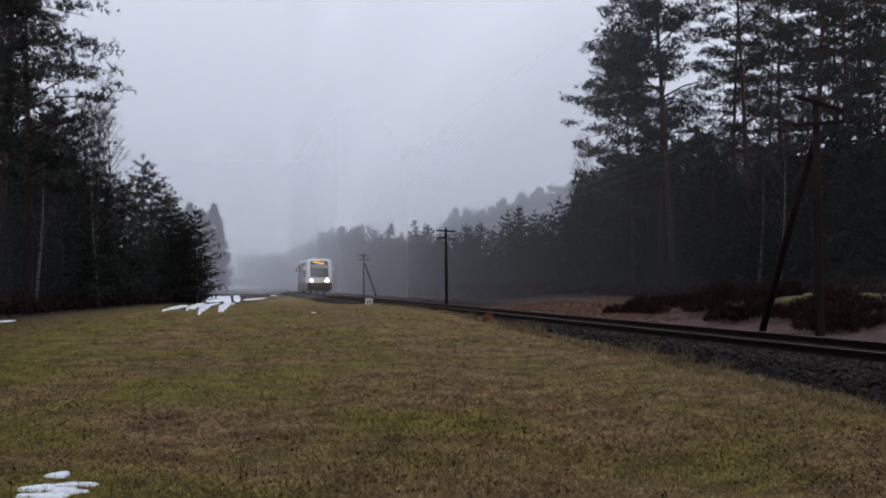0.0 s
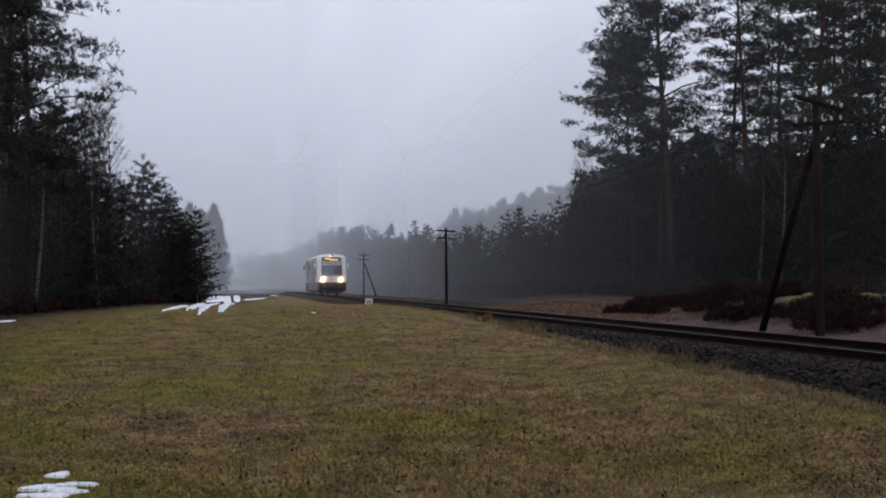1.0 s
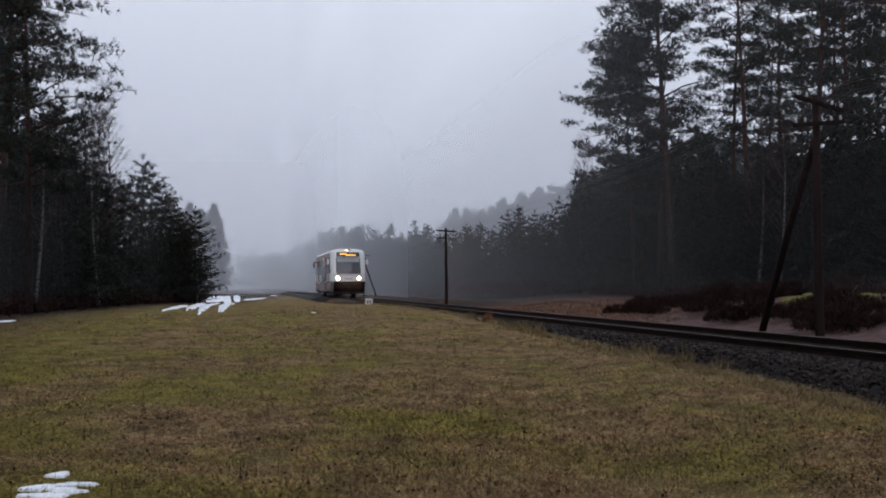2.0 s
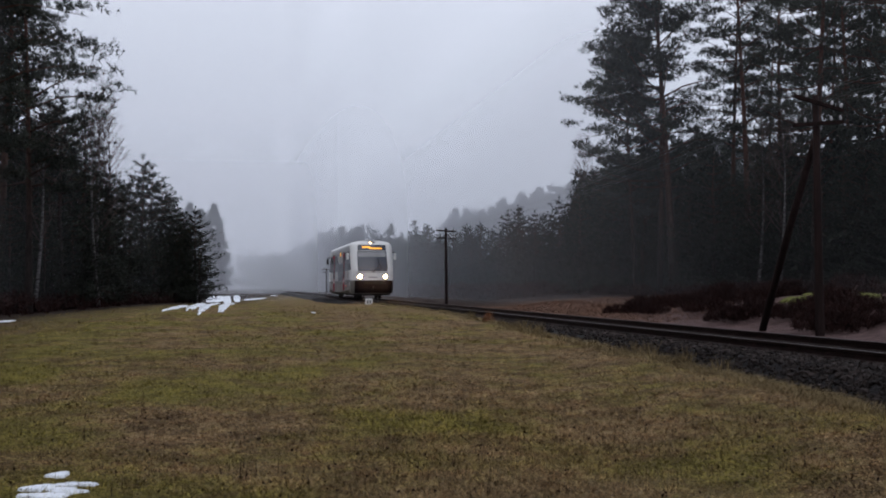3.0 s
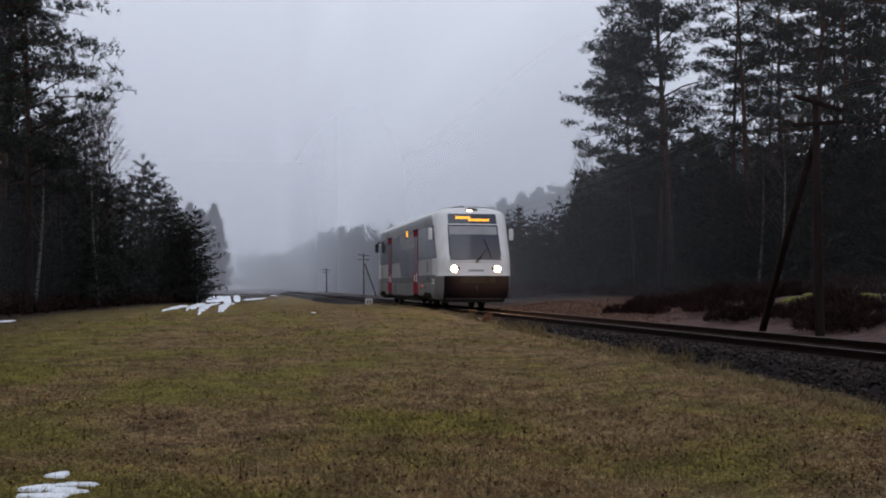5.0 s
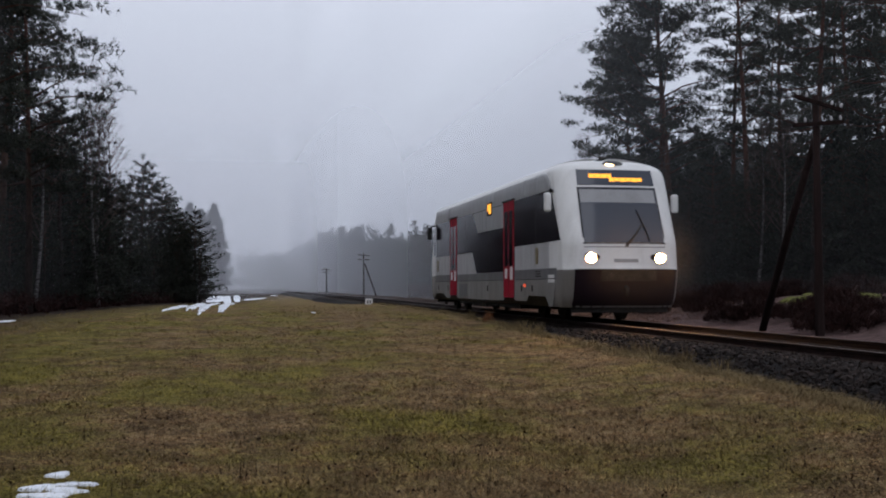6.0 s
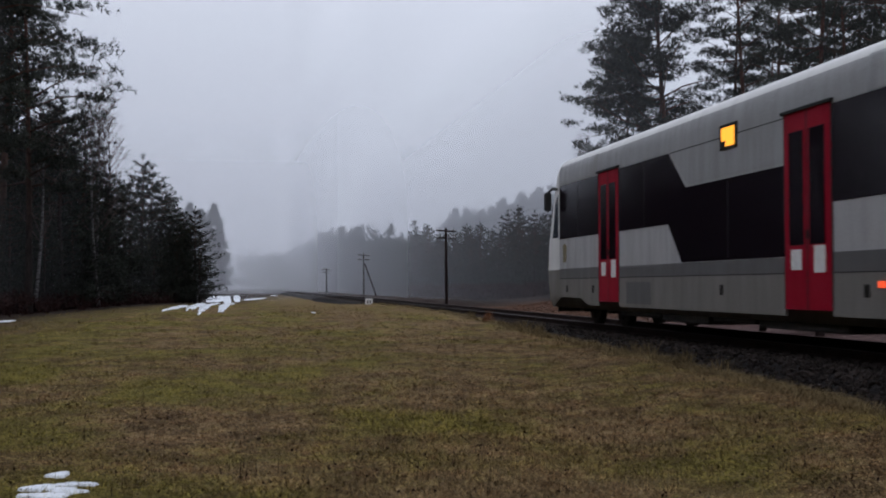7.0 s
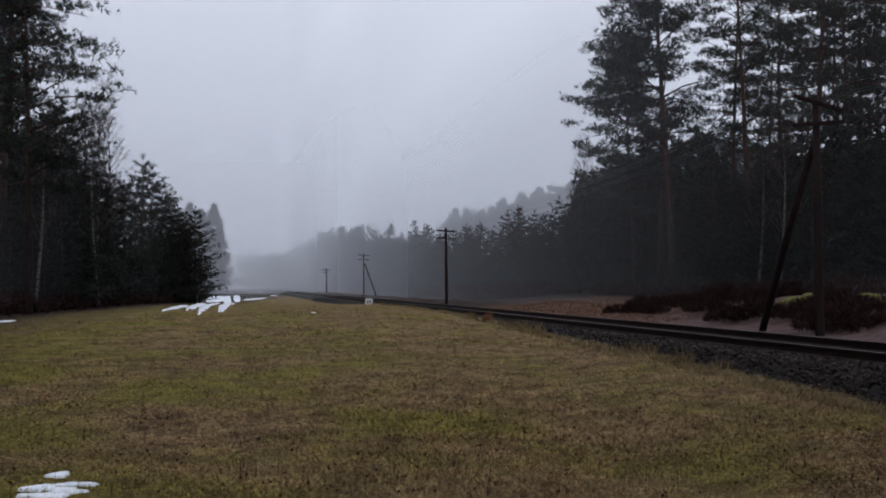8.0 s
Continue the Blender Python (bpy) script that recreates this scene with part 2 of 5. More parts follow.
M = dict(
    ground=ground_material(),
    needles=foliage_material("pine_needles", (0.013, 0.015, 0.013), (0.050, 0.054, 0.042)),
    needles_young=foliage_material("young_pine_needles", (0.009, 0.010, 0.009), (0.032, 0.036, 0.026)),
    bark=trunk_material(),
    birch=birch_material(),
    twig=grainy("bare_twigs", (0.045, 0.030, 0.028), (0.10, 0.070, 0.062), 3, 0.9, bump=0),
    turf=blade_material(),
    grass=foliage_material("dry_grass", (0.08, 0.058, 0.028), (0.27, 0.20, 0.10)),
    heather=foliage_material("withered_heather", (0.010, 0.0045, 0.004), (0.030, 0.013, 0.011)),
    verge=foliage_material("rusty_verge_grass", (0.045, 0.022, 0.014), (0.20, 0.115, 0.075)),
    rust_weed=foliage_material("rusty_weed", (0.15, 0.06, 0.025), (0.32, 0.15, 0.07)),
    moss=grainy("moss", (0.040, 0.045, 0.010), (0.15, 0.15, 0.042), 4, 0.95, fine=40, bump=0.7, dist=0.03),
    stone=grainy("ballast_stone", (0.008, 0.006, 0.005), (0.036, 0.028, 0.025), 3, 0.85, fine=25, random_by="island", spread=0.5),
    ballast=grainy("ballast_bed", (0.006, 0.005, 0.005), (0.022, 0.019, 0.019), 8, 0.95, fine=30, bump=0.8, dist=0.05),
    rail=grainy("rusty_rail_steel", (0.008, 0.004, 0.003), (0.020, 0.010, 0.008), 4, 0.85, 0.0, fine=40),
    rail_head=grainy("worn_rail_head", (0.035, 0.028, 0.026), (0.085, 0.07, 0.066), 3, 0.6, 0.6, fine=50, bump=0.1),
    sleeper=grainy("creosoted_sleeper", (0.020, 0.015, 0.012), (0.065, 0.048, 0.038), 3, 0.9, stretch=(0.3, 2, 2), random_by="object"),
    snow=grainy("old_snow", (0.66, 0.69, 0.74), (0.86, 0.88, 0.91), 2, 0.7, fine=18, bump=0.5, dist=0.03),
    pole=grainy("weathered_pole_wood", (0.008, 0.005, 0.0045), (0.024, 0.0135, 0.012), 4, 0.9, stretch=(2, 2, 0.2)),
    porcelain=grainy("white_porcelain", (0.34, 0.33, 0.32), (0.50, 0.49, 0.48), 4, 0.25, bump=0),
    wire=grainy("telegraph_wire", (0.05, 0.05, 0.05), (0.10, 0.10, 0.10), 3, 0.6, 0.6, bump=0),
    white=paint("white_paint", (0.66, 0.655, 0.64), amount=0.25),
    roof=paint("white_roof_paint", (0.78, 0.79, 0.80), amount=0.3),
    # The body's white, darkened to hold the shade on the long sides.
    belt=paint("shaded_white_paint", (0.37, 0.365, 0.37)),
    grey=paint("grey_band_paint", (0.27, 0.27, 0.275)),
    midgrey=paint("dark_grey_stripe_paint", (0.085, 0.083, 0.087)),
    skirt=paint("dusty_grey_skirt_paint", (0.16, 0.15, 0.138), amount=0.6),
    red=paint("red_door_paint", (0.27, 0.001, 0.016), (0.12, 0.003, 0.010), 0.5, 0.35),
    black=grainy("black_underframe", (0.008, 0.008, 0.008), (0.030, 0.027, 0.025), 5, 0.75, fine=40),
    bumper=paint("dark_plum_bumper_paint", (0.009, 0.004, 0.007), (0.018, 0.012, 0.014), 0.75, 0.4),
    rubber=grainy("black_rubber", (0.010, 0.010, 0.010), (0.03, 0.03, 0.03), 8, 0.7, bump=0),
    paper=grainy("white_notice_paper", (0.55, 0.54, 0.53), (0.75, 0.74, 0.73), 14, 0.6, bump=0),
    mark=grainy("black_sign_paint", (0.015, 0.015, 0.015), (0.05, 0.05, 0.05), 9, 0.6, bump=0),
    gold=grainy("faded_gold_emblem", (0.09, 0.065, 0.02), (0.20, 0.15, 0.05), 20, 0.5, bump=0),
    steel=grainy("wheel_steel", (0.008, 0.007, 0.006), (0.022, 0.018, 0.016), 5, 0.7, 0.4, fine=40),
    lamp=glow("lit_headlamp", (1.0, 0.50, 0.18), 1200.0),
    top=glow("lit_top_lamp", (1.0, 0.62, 0.28), 9.0),
    amber=glow("amber_display_dots", (1.0, 0.42, 0.02), 1.15),
    tail=glow("red_marker_lamp", (1.0, 0.10, 0.02), 0.8),
)
M["red"].node_tree.nodes["Principled BSDF"].inputs["Specular IOR Level"].default_value = 0.1
mg, ng, lg, bg = shader("tinted_window_glass", 0.06)
bg.inputs["Base Color"].default_value = (0.008, 0.005, 0.008, 1)
bg.inputs["Specular IOR Level"].default_value = 0.13
smear = link_noise(ng, lg, 3.0, 4)
lg.new(ramp_of(ng, lg, smear.outputs["Fac"], [(0.3, (0.05,) * 3), (0.75, (0.20,) * 3)]).outputs["Color"], bg.inputs["Roughness"])
M["glass"] = mg
mw, nw, lw, bw = shader("windscreen_glass", 0.08)
bw.inputs["Base Color"].default_value = (0.024, 0.030, 0.046, 1)
bw.inputs["Specular IOR Level"].default_value = 0.5
M["screen"] = mw


# ---------------------------------------------------------------- mesh helpers
def part(name, bm, material, parent=None, label=""):
    me = bpy.data.meshes.new(name)
    bm.to_mesh(me)
    bm.free()
    me.materials.append(material)
    ob = new(name, me)
    ob.parent = parent
    return tagged(ob, label)


def raw(name, verts, faces, material, parent=None, label=""):
    me = bpy.data.meshes.new(name)
    me.from_pydata([tuple(v) for v in verts], [], [tuple(f) for f in faces])
    me.materials.append(material)
    ob = new(name, me)
    ob.parent = parent
    return tagged(ob, label)


def tri_mesh(name, tris, material, parent=None, label=""):
    """A mesh from an array of loose triangles (n, 3, 3)."""
    tris = np.asarray(tris, dtype=np.float32)
    n = len(tris)
    me = bpy.data.meshes.new(name)
    me.vertices.add(n * 3)
    me.vertices.foreach_set("co", tris.reshape(-1))
    me.loops.add(n * 3)
    me.loops.foreach_set("vertex_index", np.arange(n * 3, dtype=np.int32))
    me.polygons.add(n)
    me.polygons.foreach_set("loop_start", np.arange(0, n * 3, 3, dtype=np.int32))
    me.update()
    me.materials.append(material)
    ob = new(name, me)
    ob.parent = parent
    return tagged(ob, label)


def empty(name, m, label, category, group="", kind=""):
    e = new(name)
    e.matrix_basis = m
    return tagged(e, label, category, group, kind)


def box(bm, x0, x1, y0, y1, z0, z1, bevel=0.0):
    r = bmesh.ops.create_cube(bm, size=1, matrix=Matrix.Translation(((x0 + x1) / 2, (y0 + y1) / 2, (z0 + z1) / 2))
                              @ Matrix.Diagonal((x1 - x0, y1 - y0, z1 - z0, 1)))
    if bevel:
        es = {e for v in r["verts"] for e in v.link_edges}
        bmesh.ops.bevel(bm, geom=list(es), offset=bevel, segments=2, affect="EDGES", profile=0.5)
    return bm


def crisp(bm, angle=0.6):
    for e in bm.edges:
        e.smooth = e.calc_face_angle(0.0) < angle
    return bm


def tube(bm, pts, radii, sides=8):
    """A round tapered tube through points."""
    rings = []
    for i, p in enumerate(pts):
        p = Vector(p)
        d = (Vector(pts[min(i + 1, len(pts) - 1)]) - Vector(pts[max(i - 1, 0)])).normalized()
        a = d.orthogonal().normalized() if abs(d.z) < 0.9 else Vector((1, 0, 0)).cross(d).normalized()
        b = d.cross(a)
        rings.append([bm.verts.new(p + float(radii[i]) * (a * math.cos(k * math.tau / sides) + b * math.sin(k * math.tau / sides)))
                      for k in range(sides)])
    for r, s in zip(rings, rings[1:]):
        for k in range(sides):
            bm.faces.new((r[k], r[(k + 1) % sides], s[(k + 1) % sides], s[k])).smooth = True
    bm.faces.new(rings[0][::-1])
    bm.faces.new(rings[-1])
    return bm


# ---------------------------------------------------------------- ground
def smooth(v):
    v = np.clip(v, 0, 1)
    return v * v * (3 - 2 * v)


def ground_z(x, y):
    """Height of the ground: a grass rise before the line, a shallow bank and a hill beyond it."""
    x, y = np.asarray(x, float), np.asarray(y, float)
    z = -0.80 + 0.80 * smooth((y - 2) / 36) - 0.45 * smooth((y - 44) / 45)
    z = z + 0.22 * smooth((x - 3.5) / 3) * (1 - smooth((y - 8) / 20))
    z = z - 0.30 * smooth((-x - 1) / 10) * smooth(y / 25) + 0.25 * smooth((y - 44) / 40) * smooth((-x - 1) / 6)
    z = z + 0.03 * np.sin(x * 1.3 + y * 0.7) * np.cos(y * 0.9 - x * 0.4) + 0.02 * np.sin(2.9 * x + 1.1) * np.sin(2.3 * y)
    right = -0.62 + 0.22 * smooth((x - 11.5) / 3) + 0.35 * smooth((x - 14.5) / 4) + 0.45 * smooth((x - 18) / 7) + 3.0 * smooth((x - 28) / 60)
    right = right + 0.62 * smooth((x - 15.0) / 3.4) * (1 - smooth((y - 37) / 9)) * (0.85 + 0.15 * np.sin(0.9 * y + 0.5 * x))
    right = right + 0.03 * np.sin(x * 1.1 + y * 0.6) * np.cos(y * 0.8)
    k = smooth((x - 6.85) / 0.7)
    bed = np.where(x < 11.2, -0.72, right)
    return z * (1 - k) + bed * k


def build_ground():
    def axis(fine, step, far, n):
        lo, hi = fine
        a = np.arange(lo, hi + 1e-6, step)
        g = np.geomspace(step, far, n)
        return np.concatenate([lo - g[::-1], a, hi + g])

    xs, ys = axis((-14, 26), 0.35, 2200, 34), axis((4, 66), 0.5, 2600, 34)
    X, Y = np.meshgrid(xs, ys)
    Z = ground_z(X, Y)
    v = np.stack([X, Y, Z], -1).reshape(-1, 3)
    nx, ny = len(xs), len(ys)
    f = [(j * nx + i, j * nx + i + 1, (j + 1) * nx + i + 1, (j + 1) * nx + i) for j in range(ny - 1) for i in range(nx - 1)]
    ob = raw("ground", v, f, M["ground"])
    for p in ob.data.polygons:
        p.use_smooth = True
    tagged(ob, "rough meadow of straw and moss with sandy forest edge", "ground", kind="structure")


build_ground()

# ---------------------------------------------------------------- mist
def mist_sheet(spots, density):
    """An upright see-through sheet through spots of the plan, in place of a depth of mist."""
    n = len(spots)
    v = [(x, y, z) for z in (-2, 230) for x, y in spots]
    ob = raw("mist", v, [(i, i + 1, n + i + 1, n + i) for i in range(n - 1)], veil_material("mist_veil", density, (0.91, 0.925, 0.98)))
    tagged(ob, "see-through sheet imitating the grey winter mist over the clearing", "mist", "mist over the line", "stuff")


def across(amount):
    """Sheet over the clearing that hazes what lies behind: thins upwards, close over the ground and towards the woods
    beyond the line.
    """
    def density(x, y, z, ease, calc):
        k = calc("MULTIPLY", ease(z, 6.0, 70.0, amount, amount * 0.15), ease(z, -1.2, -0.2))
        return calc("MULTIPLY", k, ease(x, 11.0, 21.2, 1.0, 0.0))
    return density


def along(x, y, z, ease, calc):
    """Distance haze put into one sheet's density before the woods beyond the line: thicker towards the far end of the
    clearing.
    """
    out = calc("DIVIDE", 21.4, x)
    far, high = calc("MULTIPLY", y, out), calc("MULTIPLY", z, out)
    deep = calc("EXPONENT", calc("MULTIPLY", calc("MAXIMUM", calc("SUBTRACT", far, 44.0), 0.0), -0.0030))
    # The extra 0.014 lifts the dark of the nearest woods.
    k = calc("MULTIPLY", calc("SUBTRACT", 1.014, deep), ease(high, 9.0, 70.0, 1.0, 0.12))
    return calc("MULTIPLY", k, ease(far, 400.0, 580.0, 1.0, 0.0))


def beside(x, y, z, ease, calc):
    """Faint sheet added to lighten the dark woods behind the meadow."""
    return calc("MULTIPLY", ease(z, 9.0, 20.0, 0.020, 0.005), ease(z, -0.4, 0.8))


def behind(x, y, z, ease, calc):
    """Sheet between the edge of the woods and the hill behind, to pale the hill."""
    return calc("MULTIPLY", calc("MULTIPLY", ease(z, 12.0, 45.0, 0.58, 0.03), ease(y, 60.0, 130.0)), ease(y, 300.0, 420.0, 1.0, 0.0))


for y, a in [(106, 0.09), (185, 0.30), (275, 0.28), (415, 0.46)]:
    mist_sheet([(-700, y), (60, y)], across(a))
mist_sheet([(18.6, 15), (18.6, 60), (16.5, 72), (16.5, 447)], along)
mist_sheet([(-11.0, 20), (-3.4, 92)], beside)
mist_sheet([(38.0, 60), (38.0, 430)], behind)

# ---------------------------------------------------------------- railway line
LINE = 8.967


def build_line():
    track = empty("railway_track", pose(LINE, 0, 0), "single railway line with rusty rails on dark ballast", "railway track", kind="structure")
    y0, y1 = -120.0, 700.0
    # ballast bed
    prof = [(-2.9, -0.80), (-2.25, -0.55), (-1.62, -0.20), (-1.2, -0.17), (1.2, -0.17), (1.62, -0.20), (2.25, -0.55), (2.9, -0.80)]
    ys = np.concatenate([[-120], np.arange(0, 80, 2.0), [120, 200, 400, 700]])
    v = [(x, y, z) for y in ys for x, z in prof]
    k = len(prof)
    f = [(j * k + i, j * k + i + 1, (j + 1) * k + i + 1, (j + 1) * k + i) for j in range(len(ys) - 1) for i in range(k - 1)]
    raw("ballast_bed", v, f, M["ballast"], track, "dark stone ballast bed")
    # rails
    half = [(0.062, -0.150), (0.062, -0.138), (0.012, -0.118), (0.009, -0.045), (0.034, -0.036), (0.036, -0.010)]
    full = half + [(-a, b) for a, b in half[::-1]]
    for s in (-0.752, 0.752):
        v = [(s + a, y, b) for y in (y0, y1) for a, b in full]
        n = len(full)
        raw("rail", v, [(i, (i + 1) % n, n + (i + 1) % n, n + i) for i in range(n)], M["rail"], track)
        bm = bmesh.new()
        box(bm, s - 0.034, s + 0.034, y0, y1, -0.012, 0.0, 0.004)
        part("rail_head", bm, M["rail_head"], track, "worn bare steel running surface")
    # sleepers
    bm = bmesh.new()
    box(bm, -1.28, 1.28, -0.125, 0.125, -0.30, -0.150, 0.015)
    first = part("sleeper", bm, M["sleeper"], track)
    rng = random.Random(4)
    first.matrix_basis = pose(0, 6, 0)
    for i in range(1, 230):
        o = first.copy()
        scene.collection.objects.link(o)
        o.matrix_basis = pose(rng.uniform(-0.03, 0.03), 6 + i * 0.62, rng.uniform(-0.006, 0.004), 0, 0, rng.uniform(-1, 1))
    # loose stones
    r = np.random.RandomState(3)
    n = 15000
    x = r.uniform(-2.75, 1.9, n)
    near = 1.0 / r.uniform(1 / 70.0, 1 / 9.0, n)
    z = np.interp(x, [p[0] for p in prof], [p[1] for p in prof])
    keep = ~((np.abs(np.abs(x) - 0.752) < 0.09))
    x, near, z = x[keep], near[keep], z[keep]
    n = len(x)
    base = np.array([(1, 0, -.5), (-.5, .87, -.5), (-.5, -.87, -.5), (.5, .87, .5), (-1, 0, .5), (.5, -.87, .5)], float)
    tri = np.array([(0, 3, 5), (0, 1, 3), (1, 4, 3), (1, 2, 4), (2, 5, 4), (2, 0, 5), (3, 4, 5), (0, 2, 1)])
    size = r.uniform(0.022, 0.055, n)
    pts = base[None] * (1 + r.uniform(-.35, .35, (n, 6, 3)))
    ang = r.uniform(0, math.tau, (n, 2))
    c, s_ = np.cos(ang[:, :1]), np.sin(ang[:, :1])
    px, py = pts[..., 0] * c - pts[..., 1] * s_, pts[..., 0] * s_ + pts[..., 1] * c
    c, s_ = np.cos(ang[:, 1:]), np.sin(ang[:, 1:])
    py, pz = py * c - pts[..., 2] * s_, py * s_ + pts[..., 2] * c
    pts = np.stack([px, py, pz], -1) * size[:, None, None] + np.stack([x, near, z + 0.012], -1)[:, None]
    v = pts.reshape(-1, 3)
    f = (np.arange(n)[:, None, None] * 6 + tri[None]).reshape(-1, 3)
    ob = raw("ballast_stones", v, f.tolist(), M["stone"], track, "loose dark crushed stones")
    tagged(ob, kind="stuff")


build_line()


# ---------------------------------------------------------------- railcar
REAR = 18.3  # the rear end is the front end turned round: y' = REAR - y


def nose_centre(z):
    """How far the front lies behind the headlamps, by height."""
    return float(np.interp(z, [0.3, 0.6, 1.25, 1.35, 1.9, 3.2, 3.7, 3.85, 3.95, 4.01, 4.04], [0.22, 0.02, -0.10, -0.06, 0.0, 0.57, 0.80, 0.98, 1.35, 2.0, 2.8]))


def half_width(z):
    return float(np.interp(z, [0.3, 0.5, 0.9, 3.35, 3.55, 3.68, 3.78, 3.88, 3.95, 4.01, 4.04], [1.36, 1.41, 1.43, 1.43, 1.42, 1.39, 1.33, 1.17, 0.92, 0.55, 0.12]))


def nose_y(x, z):
    """The front skin: bowed in plan, with rounded corners."""
    w = half_width(z)
    u = min(1.0, abs(x) / w)
    return nose_centre(z) - 0.10 + 0.14 * u * u + 0.30 * max(0.0, (u - 0.62) / 0.38) ** 3


def build_railcar():
    car = empty("railcar", pose(LINE, 122.8, 0), "white and grey diesel railcar with red doors and lit headlamps", "train")

    # shell: a stack of outlines
    zs = [0.36, 0.45, 0.55, 0.7, 0.95, 1.15, 1.25, 1.3, 1.4, 1.6, 1.8, 1.9, 2.1, 2.4, 2.7, 3.0, 3.2, 3.35, 3.45, 3.55, 3.62, 3.68, 3.73, 3.78, 3.83,
          3.88, 3.92, 3.95, 3.98, 4.01, 4.03, 4.04]
    us = [math.sin(a) for a in np.linspace(-math.pi / 2, math.pi / 2, 25)]
    mids = [1.4, 1.8, 4.0, 6.2, 9.0, 12.0, 14.3, 16.5, 17.08]
    bm = bmesh.new()
    rings = []
    for z in zs:
        w = half_width(z)
        front = [(u * w, nose_y(u * w, z)) for u in us]
        back = [(-u * w, REAR - nose_y(u * w, z)) for u in us]
        zl = z
        ring = front + [(w, y) for y in mids] + back + [(-w, y) for y in mids[::-1]]
        rings.append([bm.verts.new((x, y, max(zl, 0.60) if 1.45 < y < REAR - 1.2 else zl)) for x, y in ring])
    n = len(rings[0])
    for a, b in zip(rings, rings[1:]):
        for k in range(n):
            bm.faces.new((a[k], a[(k + 1) % n], b[(k + 1) % n], b[k])).smooth = True
    bm.faces.new(rings[-1])
    bm.faces.new(rings[0][::-1])
    bmesh.ops.recalc_face_normals(bm, faces=bm.faces)
    bmesh.ops.remove_doubles(bm, verts=bm.verts, dist=0.0005)
    crisp(bm, 0.9)
    body = part("body", bm, M["white"], car, "white painted car body, dusty grey below the belt")
    body.data.materials.append(M["skirt"])
    body.data.materials.append(M["grey"])
    body.data.materials.append(M["belt"])
    for p in body.data.polygons:
        c = p.center
        # Index 3 paints the sides' shade into the white between skirt and band.
        p.material_index = 1 if c.z < 1.27 else 3 if c.z < 3.2 and abs(c.x) > 1.42 and 1.35 < c.y < 17.1 else 2 if 3.2 < c.z < 3.69 and abs(c.x) > 1.25 and 4.0 < c.y < 14.3 else 0

    def panel(name, pts, material, side=-1, proud=0.006, parent=None, label=""):
        """A flat plate on the side of the car, from (y, z) corners."""
        bm = bmesh.new()
        x = side * (1.43 + proud)
        outer = [bm.verts.new((x, y, z)) for y, z in pts]
        inner = [bm.verts.new((x - side * (proud + 0.02), y, z)) for y, z in pts]
        bm.faces.new(outer)
        for k in range(len(pts)):
            j = (k + 1) % len(pts)
            bm.faces.new((outer[k], outer[j], inner[j], inner[k]))
        bmesh.ops.recalc_face_normals(bm, faces=bm.faces)
        return part(name, bm, material, parent or car, label)

    def rect(a, b, c, d):
        return [(a, c), (b, c), (b, d), (a, d)]

    for side in (-1, 1):
        def m(pts):
            return pts if side < 0 else [(REAR - y, z) for y, z in pts]
        # glazing strips, stepped in a zigzag amidships
        panel("window_strip", m([(0.42, 1.95), (4.84, 1.95), (4.84, 3.22), (1.22, 3.22)]), M["glass"], side, label="tinted dark front window strip")
        panel("window_strip", m([(6.09, 1.27), (9.74, 1.27), (10.36, 1.96), (12.92, 1.96), (12.92, 3.22), (10.31, 3.22), (9.56, 2.55), (6.09, 2.55)]),
              M["glass"], side, label="tinted dark zigzag window strip")
        panel("window_strip", m([(14.17, 1.97), (17.05, 1.97), (17.05, 3.22), (14.17, 3.22)]), M["glass"], side, label="tinted dark rear window strip")
        for y in (2.6, 7.9, 11.5, 15.6):
            panel("glazing_joint", m(rect(y, y + 0.03, 1.98 if y != 7.9 else 1.3, 3.18 if y != 7.9 else 2.52)), M["rubber"], side, 0.0075)
        panel("upper_panel", m([(6.09, 2.58), (9.50, 2.58), (10.20, 3.22), (6.09, 3.22)]), M["grey"], side, 0.005, label="grey panel above the low window")
        panel("stripe", m(rect(0.75, 4.84, 1.04, 1.30)), M["midgrey"], side, label="dark grey stripe")
        panel("stripe", m(rect(6.09, 12.92, 1.04, 1.26)), M["midgrey"], side, label="dark grey stripe")
        panel("stripe", m(rect(14.17, 17.05, 1.04, 1.27)), M["midgrey"], side, label="dark grey stripe")
        panel("skirt", m([(3.5, 0.47), (4.84, 0.47), (4.84, 1.03), (0.75, 1.03), (1.10, 0.37), (1.38, 0.37), (1.75, 0.62), (3.3, 0.62)]), M["skirt"], side,
              label="dusty light grey lower skirt")
        panel("skirt", m(rect(6.09, 12.92, 0.45, 1.03)), M["skirt"], side, label="dusty light grey lower skirt")
        panel("skirt", m([(14.17, 0.45), (14.9, 0.45), (15.4, 0.60), (17.05, 0.62), (17.05, 1.03), (14.17, 1.03)]), M["skirt"], side, label="dusty light grey lower skirt")
        panel("cab_side_window", m([(17.18, 2.02), (17.62, 2.02), (17.40, 2.85), (17.18, 3.05)]), M["screen"], side, 0.008, label="small cab side window")
        # equipment flap, steps, grilles
        panel("equipment_flap", m(rect(11.2, 12.5, 0.52, 0.94)), M["midgrey"], side, 0.011, label="dark equipment cover")
        for y in (2.9, 4.0, 8.1, 14.5, 16.4):
            panel("socket_cover", m(rect(y, y + 0.12, 0.72, 0.88)), M["black"], side, 0.012)
        panel("emblem", m([(2.42, 1.42), (2.62, 1.42), (2.66, 1.80), (2.52, 1.86), (2.38, 1.80)]), M["gold"], side, 0.010, label="faded gold and dark coat of arms")
